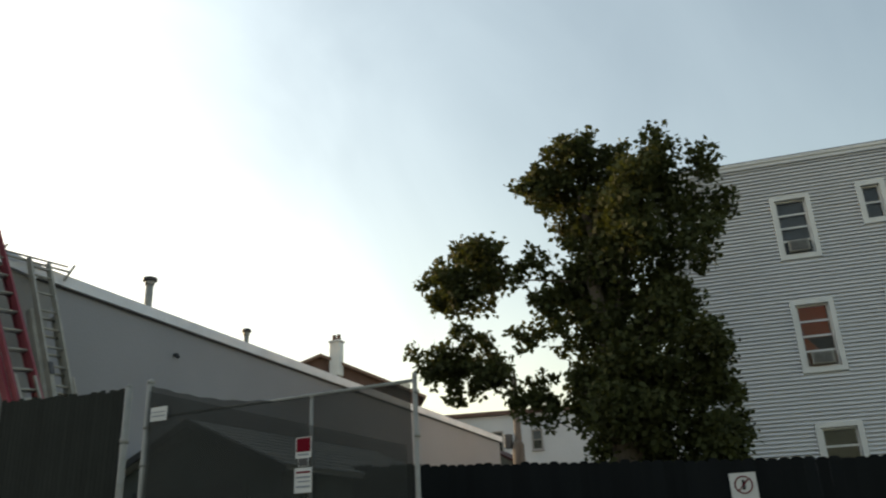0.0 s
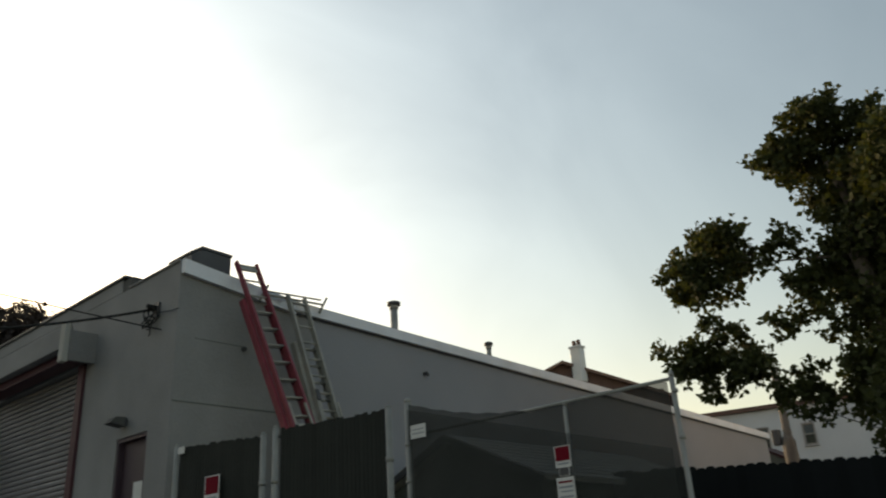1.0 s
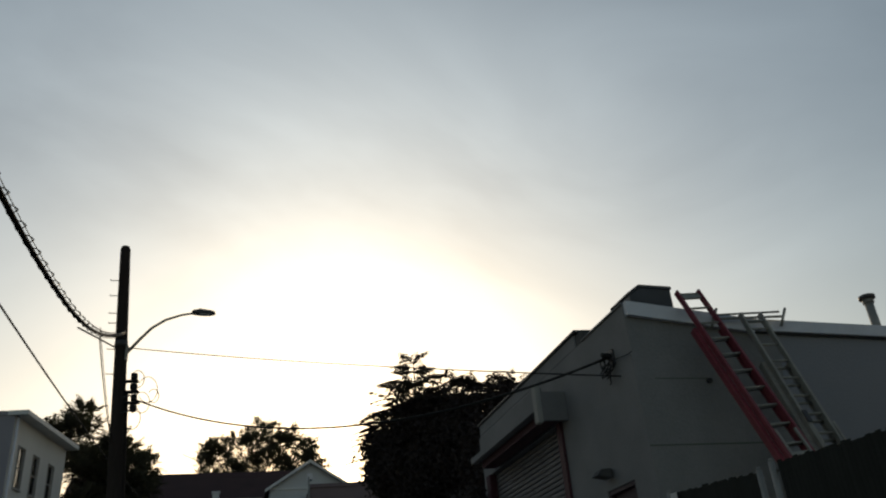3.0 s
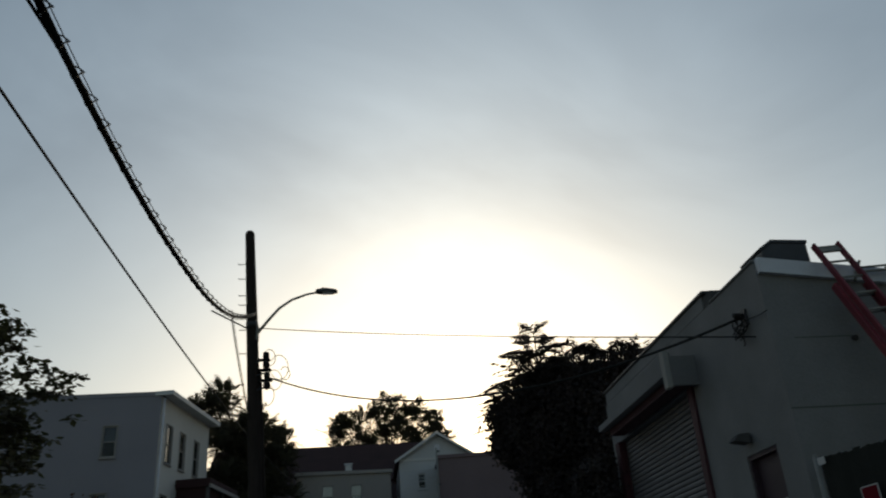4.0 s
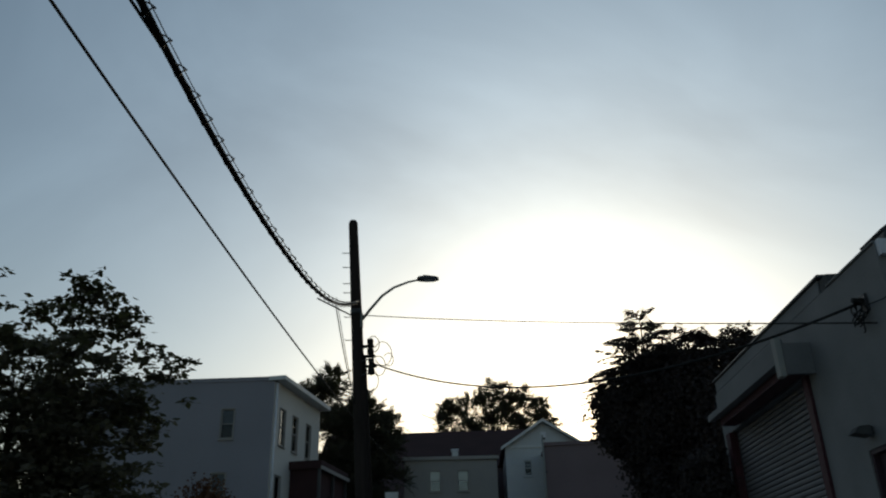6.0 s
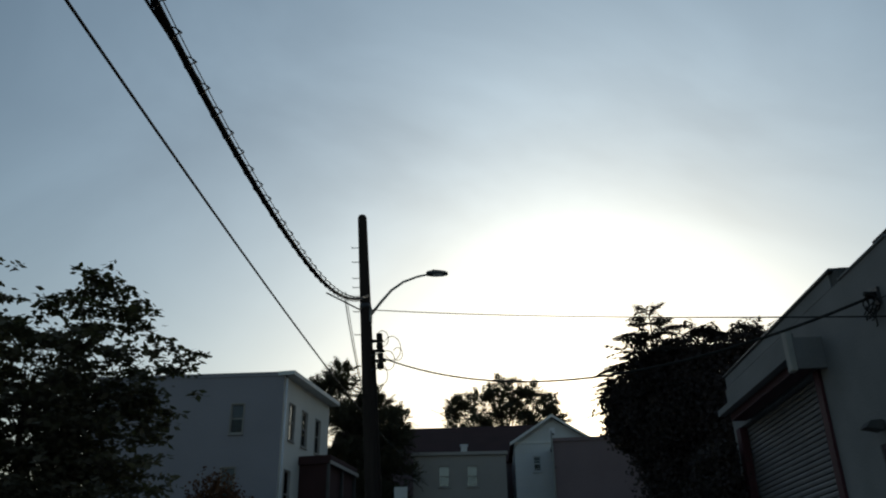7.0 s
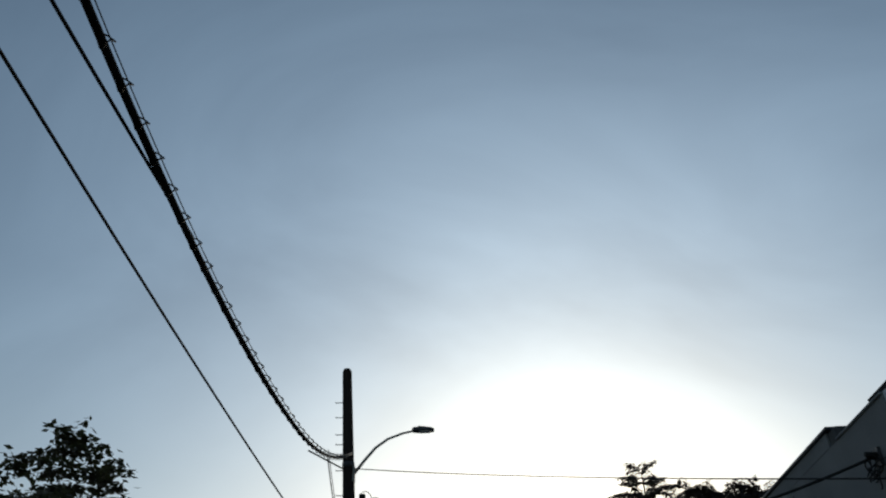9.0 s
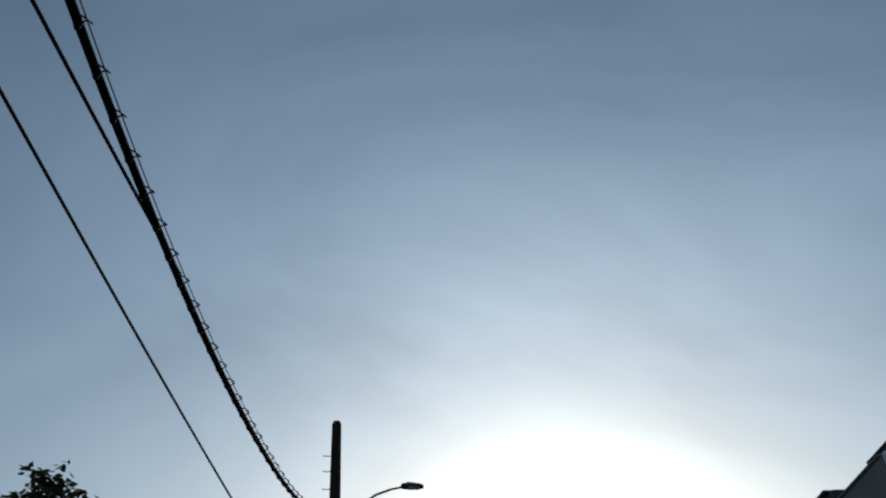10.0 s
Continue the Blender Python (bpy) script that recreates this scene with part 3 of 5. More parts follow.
warn = [(SIGN_RED, 0.3, 0.96, 0.06, 0.94), (SIGN_GREY, 0.12, 0.2, 0.15, 0.85)]
lines = [(SIGN_RED, 0.78, 0.86, 0.1, 0.9), (SIGN_GREY, 0.58, 0.66, 0.1, 0.9), (SIGN_GREY, 0.42, 0.48, 0.1, 0.8), (SIGN_GREY, 0.2, 0.28, 0.1, 0.9)]
build_sign("warning_sign", "red and white warning plate wired to the cloth", GX - 0.08, 3.38, 2.22, 0.155, 0.17, warn)
build_sign("bracket_sign", "small dark plate between two fence signs", GX - 0.08, 3.38, 2.15, 0.1, 0.07, [(DARK_METAL, 0.05, 0.95, 0.05, 0.95)])
build_sign("notice_sign", "white notice plate with printed lines on the fence", GX - 0.08, 3.38, 1.94, 0.17, 0.2, lines)
build_sign("name_plate", "small white plate on the gate post", GX - 0.06, 5.03, 2.7, 0.2, 0.13, [(SIGN_GREY, 0.3, 0.4, 0.1, 0.9), (SIGN_GREY, 0.6, 0.68, 0.1, 0.9)])
build_sign("warning_sign", "red and white warning plate on the slatted gate", GX - 0.06, 8.63, 2.45, 0.33, 0.32, warn)
build_sign("name_plate", "small white plate on the slatted gate top", GX - 0.06, 9.42, 3.14, 0.16, 0.09, [])


# ---- shed in the yard ----
def build_shed():
    t = thing("shed", "dark boarded shed with a grey shingled gable roof", "shed", at=(9.0, 7.8, 1.0))
    part("body", prism([(-1.55, -0.5), (1.55, -0.5), (1.55, 1.62), (0, 2.3), (-1.55, 1.62)], 0.1, 5.3, pose(0, 0, 0, 0, 0, -90)), SHED_WALL, t)
    part("door", box((0.05, -1.0, -0.3), (0.1, 0.9, 1.35)), DOOR_DARK, t)
    part("door_trim", ring(-1.1, 1.0, -0.35, 1.45, 0.1, 0.0, 0.06, pose(0.03, 0, 0, 0, 0, 90) @ pose(0, 0, 0, 0, 0, 180)), DARK_METAL, t)
    for s in (-1, 1):
        r = part("roof", prism([(0, 2.34), (s * 1.75, 1.56), (s * 1.75, 1.62), (0, 2.4)], -0.12, 5.5, pose(0, 0, 0, 0, 0, -90)), SHINGLE, t)
        for k in range(9):
            a, b = k / 9, (k + 1) / 9 + 0.02
            za, zb = 2.41 - 0.78 * a, 2.41 - 0.78 * b
            part("shingle_course", prism([(s * 1.75 * a, za), (s * 1.75 * b, zb), (s * 1.75 * b, zb + 0.03), (s * 1.75 * a, za + 0.008)], -0.13, 5.5, pose(0, 0, 0, 0, 0, -90)), SHINGLE, r)
    part("barge_board", prism([(0, 2.42), (1.78, 1.6), (1.78, 1.5), (0, 2.3), (-1.78, 1.5), (-1.78, 1.6)], -0.16, -0.12, pose(0, 0, 0, 0, 0, -90)), DARK_METAL, t)


build_shed()


# ---- plank fence at the back of the lot ----
def build_plank_fence():
    t = thing("plank_fence", "dark blue stained plank fence with dog-eared tops", "fence", at=(11.0, 2.0, gz(0, 2)))
    o = Vector(t.location)
    rnd = random.Random(4)
    for x in (11.06,):
        for h in (0.5, 1.7):
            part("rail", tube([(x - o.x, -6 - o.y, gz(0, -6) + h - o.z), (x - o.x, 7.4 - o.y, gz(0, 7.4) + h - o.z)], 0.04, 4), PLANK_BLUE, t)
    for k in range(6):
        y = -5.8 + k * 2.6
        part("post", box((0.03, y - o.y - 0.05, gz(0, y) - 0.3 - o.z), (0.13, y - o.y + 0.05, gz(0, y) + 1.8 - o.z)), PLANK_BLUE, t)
    w = 0.1445
    for i in range(94):
        y = -6.0 + i * (w + 0.0005)
        top = 2.37 + 0.064 * y + rnd.uniform(-0.02, 0.02)
        top = top - o.z
        lo = gz(0, y) + 0.03 - o.z
        m = Matrix(((0, 1, 0, 0), (1, 0, 0, y - o.y), (0, 0, 1, 0), (0, 0, 0, 1)))
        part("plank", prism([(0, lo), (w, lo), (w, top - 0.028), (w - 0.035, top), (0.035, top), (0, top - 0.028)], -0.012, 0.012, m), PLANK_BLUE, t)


build_plank_fence()
no_park = build_sign("parking_sign", "white no-parking plate with red ring on the planks", 10.98, 0.41, 1.75, 0.33, 0.46, [(SIGN_GREY, 0.2, 0.27, 0.15, 0.85), (SIGN_GREY, 0.06, 0.13, 0.15, 0.85)])
bm = bmesh.new()
ringpts = [(-0.009, 0.105 * math.cos(a), 0.31 + 0.105 * math.sin(a)) for a in [math.tau * k / 28 for k in range(29)]]
add_tube(bm, ringpts, 0.008, 6)
add_tube(bm, [(-0.009, -0.07, 0.38), (-0.009, 0.07, 0.24)], 0.008, 6)
part("ring", bm, SIGN_RED, no_park, "red prohibition ring")
part("letter", box((-0.009, -0.02, 0.25), (-0.006, 0.015, 0.37)), BLACK, no_park)


# ---- the siding house ----
def build_siding_house():
    t = thing("siding_house", "three-storey pale grey house clad in lapped siding", "house", at=(20.0, 0.0, 0.2))
    inv = Matrix.Translation((-20.0, 0, -0.2))
    n = 0.14
    a, b = (20 - 2.3 * n, 2.3), (20 + 9 * n, -9.0)
    m, length = along(a, b)
    m = inv @ m
    k = math.hypot(1, n)
    u = lambda y: (2.3 - y) * k
    wins = [(-0.72, -1.43, 7.86, 9.32, 4, BLIND), (-0.7, -1.43, 5.05, 6.58, 4, CURTAIN), (-0.7, -1.46, 2.1, 3.66, 4, CURTAIN_DARK), (-2.72, -3.14, 8.52, 9.4, 2, BLIND), (-4.6, -5.3, 7.9, 9.3, 2, BLIND), (-2.8, -3.5, 5.05, 6.62, 2, CURTAIN_DARK), (-4.6, -5.3, 2.1, 3.6, 2, CURTAIN_DARK)]
    holes = [(u(w[0]), u(w[1]), w[2], w[3]) for w in wins]
    top = 10.38
    part("wall", wall(length, 0.0, top, 0.25, holes, m), SIDING, t)
    for w, h in zip(wins, holes):
        behind = w[5]
        win = window(t, m, *h, rows=w[4], trim=0.12, behind=None if behind is CURTAIN else behind, proud=0.085, sill=False)
        if behind is CURTAIN:
            part("curtain", box((h[0] + 0.01, 0.16, h[2] + 0.75), (h[1] - 0.06, 0.18, h[3] - 0.01), m), CURTAIN, win, "rust orange curtain half drawn")
            part("curtain", prism([(h[0] + 0.01, h[2] + 0.4), (h[0] + 0.42, h[2] + 0.4), (h[0] + 0.1, h[2] + 0.8), (h[0] + 0.01, h[2] + 0.8)], 0.15, 0.165, m), CURTAIN, win)
    # lapped boards, cut round the openings
    step = 0.094
    i = 0
    z = 0.1
    while z < top - 0.02:
        z1 = min(z + step, top)
        cuts = sorted([(h[0] - 0.12, h[1] + 0.12) for h in holes if h[2] - 0.12 < z + step * 0.5 < h[3] + 0.12])
        at = 0.0
        for c0, c1 in cuts + [(length, length)]:
            if c0 - at > 0.02:
                bm = bmesh.new()
                vs = [bm.verts.new(m @ Vector(p)) for p in ((at, -0.075, z), (c0, -0.075, z), (c0, -0.004, z1), (at, -0.004, z1), (at, -0.001, z + 0.012), (c0, -0.001, z + 0.012))]
                bm.faces.new((vs[0], vs[1], vs[2], vs[3]))
                bm.faces.new((vs[4], vs[5], vs[1], vs[0]))
                part("siding_board", bm, SIDING, t)
            at = max(at, c1)
        z = z1
        i += 1
    part("cornice", box((-0.1, -0.13, top + 0.03), (length + 0.1, 0.3, top + 0.12), m, 0.01), WHITE_TRIM, t)
    part("cornice_moulding", box((-0.06, -0.1, top - 0.06), (length + 0.06, -0.077, top + 0.028), m), SIDING, t)
    part("corner_board", box((-0.06, -0.09, 0.0), (0.08, -0.06, top - 0.07), m), WHITE_TRIM, t)
    part("rear_shell", wall(length, 0.0, top, 0.25, [], m @ Matrix.Translation((0, 9, 0))), SIDING, t)
    for x0 in (0.0, length - 0.25):
        part("side_shell", box((x0, 0.25, 0), (x0 + 0.25, 9.0, top), m), SIDING, t)
    part("roof", box((0.0, 0.0, top + 0.125), (length, 9.2, top + 0.2), m), ROOFING, t)
    for z in (1.6, 4.4, 7.25):
        part("floor", box((0.25, 0.25, z), (length - 0.25, 9.0, z + 0.15), m), ROOM, t)
    # a window air conditioner in each of the two upper windows
    for w, h, mat in ((wins[0], holes[0], GALV), (wins[1], holes[1], GALV)):
        ac = thing("window_air_conditioner", "boxy grey-white air conditioner in a sash window", "air conditioner", "window units", at=m @ Vector(((h[0] + h[1]) / 2, 0, h[2] + 0.06)) + Vector((20, 0, 0.2)))
        q = (m.to_3x3()).to_4x4()
        part("case", box((-0.24, -0.13, 0), (0.24, 0.02, 0.3), q, 0.015), mat, ac)
        g = part("grille", box((-0.19, -0.144, 0.04), (0.19, -0.13, 0.26), q), DARK_METAL, ac, "dark rear grille")
        for k2 in range(6):
            part("fin", box((-0.19, -0.15, 0.06 + k2 * 0.034), (0.19, -0.144, 0.07 + k2 * 0.034), q), GALV, g)


build_siding_house()
lamp_data = bpy.data.lights.new("room_lamp", "POINT")
lamp_data.energy, lamp_data.color, lamp_data.shadow_soft_size = 24, (1.0, 0.66, 0.4), 0.15
room_lamp = new("room_lamp", lamp_data)
room_lamp.location = (21.6, -1.2, 6.4)


# ---- houses further off ----
def flat_house(name, label, pts, z0, z1, mats, wins, group="", cornice=None):
    """A house over a plan of corners, going round with the inside to the left; wins: wall, from, to, low, high, rows,
    backing.
    """
    base = Vector((*pts[0], z0))
    t = thing(name, label, "house", group, at=base)
    inv = Matrix.Translation(-base)
    n = len(pts)
    for i in range(n):
        m, length = along(pts[i], pts[(i + 1) % n])
        m = inv @ m
        mine = [w for w in wins if w[0] == i]
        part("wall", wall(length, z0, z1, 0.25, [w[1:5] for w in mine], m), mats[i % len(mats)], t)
        for w in mine:
            # pale windows: the sky's reflection is painted as a sheet behind the upper sash
            window(t, m, *w[1:5], rows=w[5], trim=0.035, behind=CURTAIN_DARK, frame_mat=HOUSE_BEIGE, upper=BLIND if w[6] is CURTAIN_DARK else PANE_REFLECTION, glass=GLASS if w[6] is CURTAIN_DARK else GLASS_BRIGHT)
        if cornice:
            part("cornice", box((-0.1, -cornice[i], z1 - 0.12), (length + 0.1, 0.26, z1 + 0.06), m), WHITE_TRIM if cornice[i] > 0.2 else mats[i % len(mats)], t)
    bm = bmesh.new()
    mid = [sum(p[i] for p in pts) / n for i in (0, 1)]
    bm.faces.new([bm.verts.new(inv @ Vector((p[0] + (mid[0] - p[0]) * 0.03, p[1] + (mid[1] - p[1]) * 0.03, z1 - 0.13))) for p in pts])
    ret = bmesh.ops.extrude_face_region(bm, geom=list(bm.faces))
    for v in ret["geom"]:
        if isinstance(v, bmesh.types.BMVert):
            v.co.z -= 0.1
    bmesh.ops.recalc_face_normals(bm, faces=bm.faces)
    part("roof", bm, ROOFING, t)
    return t, inv


def build_left_house():
    pts = [(-16.5, 33.2), (-8.35, 33.2), (-7.45, 38.9), (-15.0, 41.0)]
    # the street wall has a paler base colour than the other three
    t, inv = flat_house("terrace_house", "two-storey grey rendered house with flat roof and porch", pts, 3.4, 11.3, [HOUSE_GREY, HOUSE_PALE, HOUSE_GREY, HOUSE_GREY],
                        [(0, 5.95, 6.5, 8.75, 10.0, 2, CURTAIN_DARK), (0, 5.75, 6.35, 5.9, 7.35, 2, CURTAIN_DARK),
                         (1, 0.75, 1.35, 8.6, 10.15, 2, PANE_REFLECTION), (1, 2.25, 2.85, 8.6, 10.15, 2, PANE_REFLECTION), (1, 3.95, 4.55, 8.6, 10.15, 2, PANE_REFLECTION), (1, 0.6, 1.2, 5.4, 7.3, 2, CURTAIN_DARK)],
                        cornice=[0.03, 0.5, 0.03, 0.03])
    m, length = along(pts[1], pts[2])
    m = inv @ m
    p = part("porch_roof", prism([(2.1, 7.75), (5.9, 7.75), (5.9, 8.1), (2.1, 8.1)], -1.5, -0.005, m), DARK_ROOF, t, "dark porch canopy")
    part("edge", box((2.05, -1.56, 7.7), (5.95, -1.5, 7.85), m), HOUSE_BEIGE, p)
    part("porch_wall", box((2.25, -1.3, 3.45), (5.75, -0.01, 7.745), m), DARK_ROOF, t, "dark boarded porch front")
    for x in (2.2, 4.0, 5.8):
        part("porch_post", box((x - 0.06, -1.45, 3.6), (x + 0.06, -1.33, 7.745), m), DARK_METAL, t)
    part("downpipe", tube([m @ Vector((0.12, -0.08, 3.6)), m @ Vector((0.12, -0.08, 11.1))], 0.05), WHITE_METAL, t)
    part("roof_hatch", box((2.9, 0.2, 11.36), (3.6, 0.9, 11.5), inv @ along(pts[0], pts[1])[0]), WHITE_METAL, t)


build_left_house()


def build_low_house():
    pts = [(-3.8, 45.0), (1.35, 45.2), (1.35, 49.0), (-3.8, 49.0)]
    t, inv = flat_house("row_house", "small beige flat-fronted house with a white chimney", pts, 4.6, 9.85, [HOUSE_BEIGE],
                        [(0, 1.4, 2.0, 8.05, 9.15, 2, PANE_REFLECTION), (0, 2.95, 3.55, 8.05, 9.15, 2, PANE_REFLECTION)], cornice=[0.15, 0.05, 0.05, 0.05])
    c = part("chimney", box((2.65, 0.6, 5.05), (3.0, 0.95, 5.75), None, 0.02), WHITE_TRIM, t, "short white chimney")
    part("chimney_cap", box((2.6, 0.55, 5.75), (3.05, 1.0, 5.82), None), WHITE_METAL, c)


build_low_house()


def gable_house(name, label, x0, x1, y0, y1, z0, eave, peak, wall_mat, roof_mat, wins=(), over=0.25, edge=None):
    """A house with its gable to the street."""
    t = thing(name, label, "house", at=(x0, y0, z0))
    w, d, e, p = x1 - x0, y1 - y0, eave - z0, peak - z0
    m = Matrix.Translation((0, 0, 0))
    part("front_wall", wall(w, 0, e, 0.25, [v[:4] for v in wins], m), wall_mat, t)
    part("gable", prism([(0, e), (w, e), (w / 2, p)], 0, 0.25), wall_mat, t)
    part("rear_wall", prism([(0, 0), (w, 0), (w, e), (w / 2, p), (0, e)], d - 0.25, d), wall_mat, t)
    part("side_wall", box((0, 0.25, 0), (0.25, d - 0.25, e)), wall_mat, t)
    part("side_wall", box((w - 0.25, 0.25, 0), (w, d - 0.25, e)), wall_mat, t)
    for s in (0, 1):
        a = (-over, e - over * (p - e) / (w / 2)) if s == 0 else (w + over, e - over * (p - e) / (w / 2))
        r = part("roof", prism([a, (w / 2, p), (w / 2, p + 0.12), (a[0], a[1] + 0.12)], -0.3, d + 0.3), roof_mat, t)
        part("barge_board", prism([(a[0], a[1] - 0.03), (w / 2, p - 0.03), (w / 2, p + 0.13), (a[0], a[1] + 0.13)], -0.36, -0.303), edge or WHITE_TRIM, r)
    for v in wins:
        window(t, m, *v[:4], rows=2, trim=0.05, behind=v[4], frame_mat=WHITE_WALL, upper=BLIND)
    return t


gh = gable_house("gable_house", "white boarded gable house with plain eaves", 1.85, 6.15, 45.0, 54, 4.6, 10.3, 11.66, WHITE_WALL, DARK_ROOF, [(1.0, 1.42, 4.15, 4.95, CURTAIN_DARK)])
part("belt_board", box((0.0, -0.05, 5.65), (4.3, -0.003, 5.78)), WHITE_TRIM, gh)
part("gable_vent", box((2.0, -0.05, 6.1), (2.3, -0.003, 6.5)), WHITE_METAL, gh)
for zz in range(12):
    part("siding_board", prism([(0.0, 0.3 + zz * 0.44), (4.3, 0.3 + zz * 0.44), (4.3, 0.32 + zz * 0.44), (0, 0.32 + zz * 0.44)], -0.02, -0.004), WHITE_TRIM, gh)
flat_house("corner_building", "plain brown rendered flat-roofed building", [(3.75, 42.0), (10.6, 41.3), (10.9, 44.2), (3.9, 44.8)], 4.3, 9.85, [HOUSE_BROWN], [(0, 0.8, 3.2, 4.9, 6.7, 2, CURTAIN_DARK)], cornice=[0.08, 0.05, 0.05, 0.05])
bpy.context.view_layer.update()
rh = gable_house("roof_house", "broad house with a dark red-brown roof", 0, 8.0, 0, 14.5, 5.2, 10.2, 13.1, HOUSE_BROWN, DARK_ROOF, edge=DARK_ROOF)
rh.location, rh.rotation_euler = (5.0, 50.0, 5.2), (0, 0, radians(90))
bh = gable_house("brick_house", "brown-roofed brick house behind the workshop", 0, 10.4, 0, 9, 1.5, 9.3, 11.5, BRICK, BROWN_ROOF, over=0.35, edge=BROWN_ROOF)
bh.location, bh.rotation_euler = (32.1, 26.95, 1.35), (0, 0, radians(-58))
part("chimney", box((9.7, 0.4, 6.9), (10.2, 0.9, 8.3), None, 0.02), BRICK, bh, "brick chimney stub")


def build_far_chimney():
    t = thing("chimney_stack", "white rendered chimney stack with two clay pots", "chimney", at=(35.1, 21.7, 10.55))
    part("shaft", box((-0.25, -0.3, -0.3), (0.25, 0.3, 1.6), None, 0.03), WHITE_TRIM, t)
    part("crown", box((-0.3, -0.35, 1.5), (0.3, 0.35, 1.62), None, 0.02), WHITE_WALL, t)
    for y in (-0.14, 0.14):
        part("pot", tube([(0, y, 1.6), (0, y, 1.95)], [0.12, 0.1], 10), BRICK, t)


build_far_chimney()
flat_house("white_building", "whitewashed flat-roofed building with dark cornice", [(36.4, 16.0), (38.9, 5.0), (46, 5.0), (46, 16.0)], 0.6, 7.55, [WHITE_WALL],
           [(0, 4.2, 4.68, 5.8, 6.72, 2, CURTAIN_DARK), (0, 2.3, 2.75, 5.75, 6.75, 2, CURTAIN_DARK)])
m_, l_ = along((36.4, 16.0), (38.9, 5.0))
tagged(part("roof_trim", box((-0.1, -0.2, 7.56), (l_, 0.3, 7.75), m_), BRICK), "dark red-brown roof edge of the whitewashed building", "trim", kind="structure")


def build_street_sign():
    y = 30.0
    t = thing("street_sign", "small white sign board on a steel post", "sign", at=(-2.95, y, gz(0, y) + 0.1))
    part("post", tube([(0, 0, 0), (0, 0, 2.62)], 0.03, 8), GALV, t)
    part("board", box((-0.24, -0.05, 2.2), (0.24, -0.03, 2.62), None, 0.005), SIGN_WHITE, t)


build_street_sign()
stand_pipe = thing("standpipe", "thin grey downpipe on the brown building's corner", "downpipe", at=(3.68, 41.9, gz(0, 41.9)))
part("pipe", tube([(0, 0, 0), (0, 0, 5.9)], 0.05, 8), GALV, stand_pipe)
for z in (2.0, 4.0, 5.7):
    part("clip", box((-0.02, -0.02, z), (0.16, 0.12, z + 0.06)), DARK_METAL, stand_pipe)


# ---- utility pole, street lamp, cables ----
def pole_x(z):
    return -2.30 - 0.0582 * (z - 2.05)


PY = 18.55


def build_pole():
    t = thing("utility_pole", "dark creosoted wooden utility pole, leaning slightly", "utility pole", at=(pole_x(1.95), PY, 1.95))
    o = Vector(t.location)
    at = lambda z, dx=0.0, dy=0.0: (pole_x(z) + dx - o.x, PY + dy - o.y, z - o.z)
    zs = [1.5, 3, 5, 7, 9, 10.6, 11.1, 11.17]
    part("shaft", tube([at(z) for z in zs], [0.185, 0.178, 0.165, 0.15, 0.135, 0.122, 0.118, 0.09], 16), WOOD_POLE, t)
    for i, z in enumerate((10.25, 9.85, 9.4, 9.15, 8.5, 7.9)):
        part("step_bolt", tube([at(z, -0.1), at(z, -0.3), at(z + 0.03, -0.3)], 0.011, 6), GALV, t)
    c = part("terminal_box", box(at(6.98, 0.31, -0.12), at(7.85, 0.38, 0.0), None, 0.012), DARK_METAL, t, "dark terminal rack")
    for z, h, a, b in ((7.0, 0.14, 0.24, 0.4), (7.17, 0.05, 0.14, 0.46), (7.25, 0.13, 0.26, 0.4), (7.42, 0.05, 0.14, 0.44), (7.5, 0.13, 0.24, 0.4), (7.67, 0.05, 0.14, 0.42), (7.74, 0.14, 0.25, 0.4)):
        part("insulator", box(at(z, a, -0.16), at(z + h, b, -0.02), None, 0.015), BLACK, c)
    for z in (6.95, 7.3, 7.62):
        part("bracket", tube([at(z, 0.05, -0.1), at(z + 0.06, 0.24, -0.12), at(z + 0.02, 0.34, -0.1)], 0.02, 6), DARK_METAL, c)
    for r, z, dx in ((0.3, 7.5, 0.62), (0.24, 7.2, 0.5), (0.26, 6.85, 0.3), (0.2, 7.75, 0.4), (0.16, 7.35, 0.75)):
        part("wire_loop", tube([at(z + r * math.sin(a), dx + r * 0.7 * math.cos(a), -0.1) for a in [math.radians(-150 + 12 * k) for k in range(26)]], 0.01, 5), BLACK, c)
    part("clamp", tube([at(8.55), at(8.68)], 0.15, 14), DARK_METAL, t)
    part("strut", tube([at(8.5, -0.05), at(8.55, -0.75, -1.2)], 0.02, 6), DARK_METAL, t)
    part("conduit", tube([at(1.9, 0.2), at(7.5, 0.17)], 0.03, 8), WOOD_POLE, t)
    return t


build_pole()


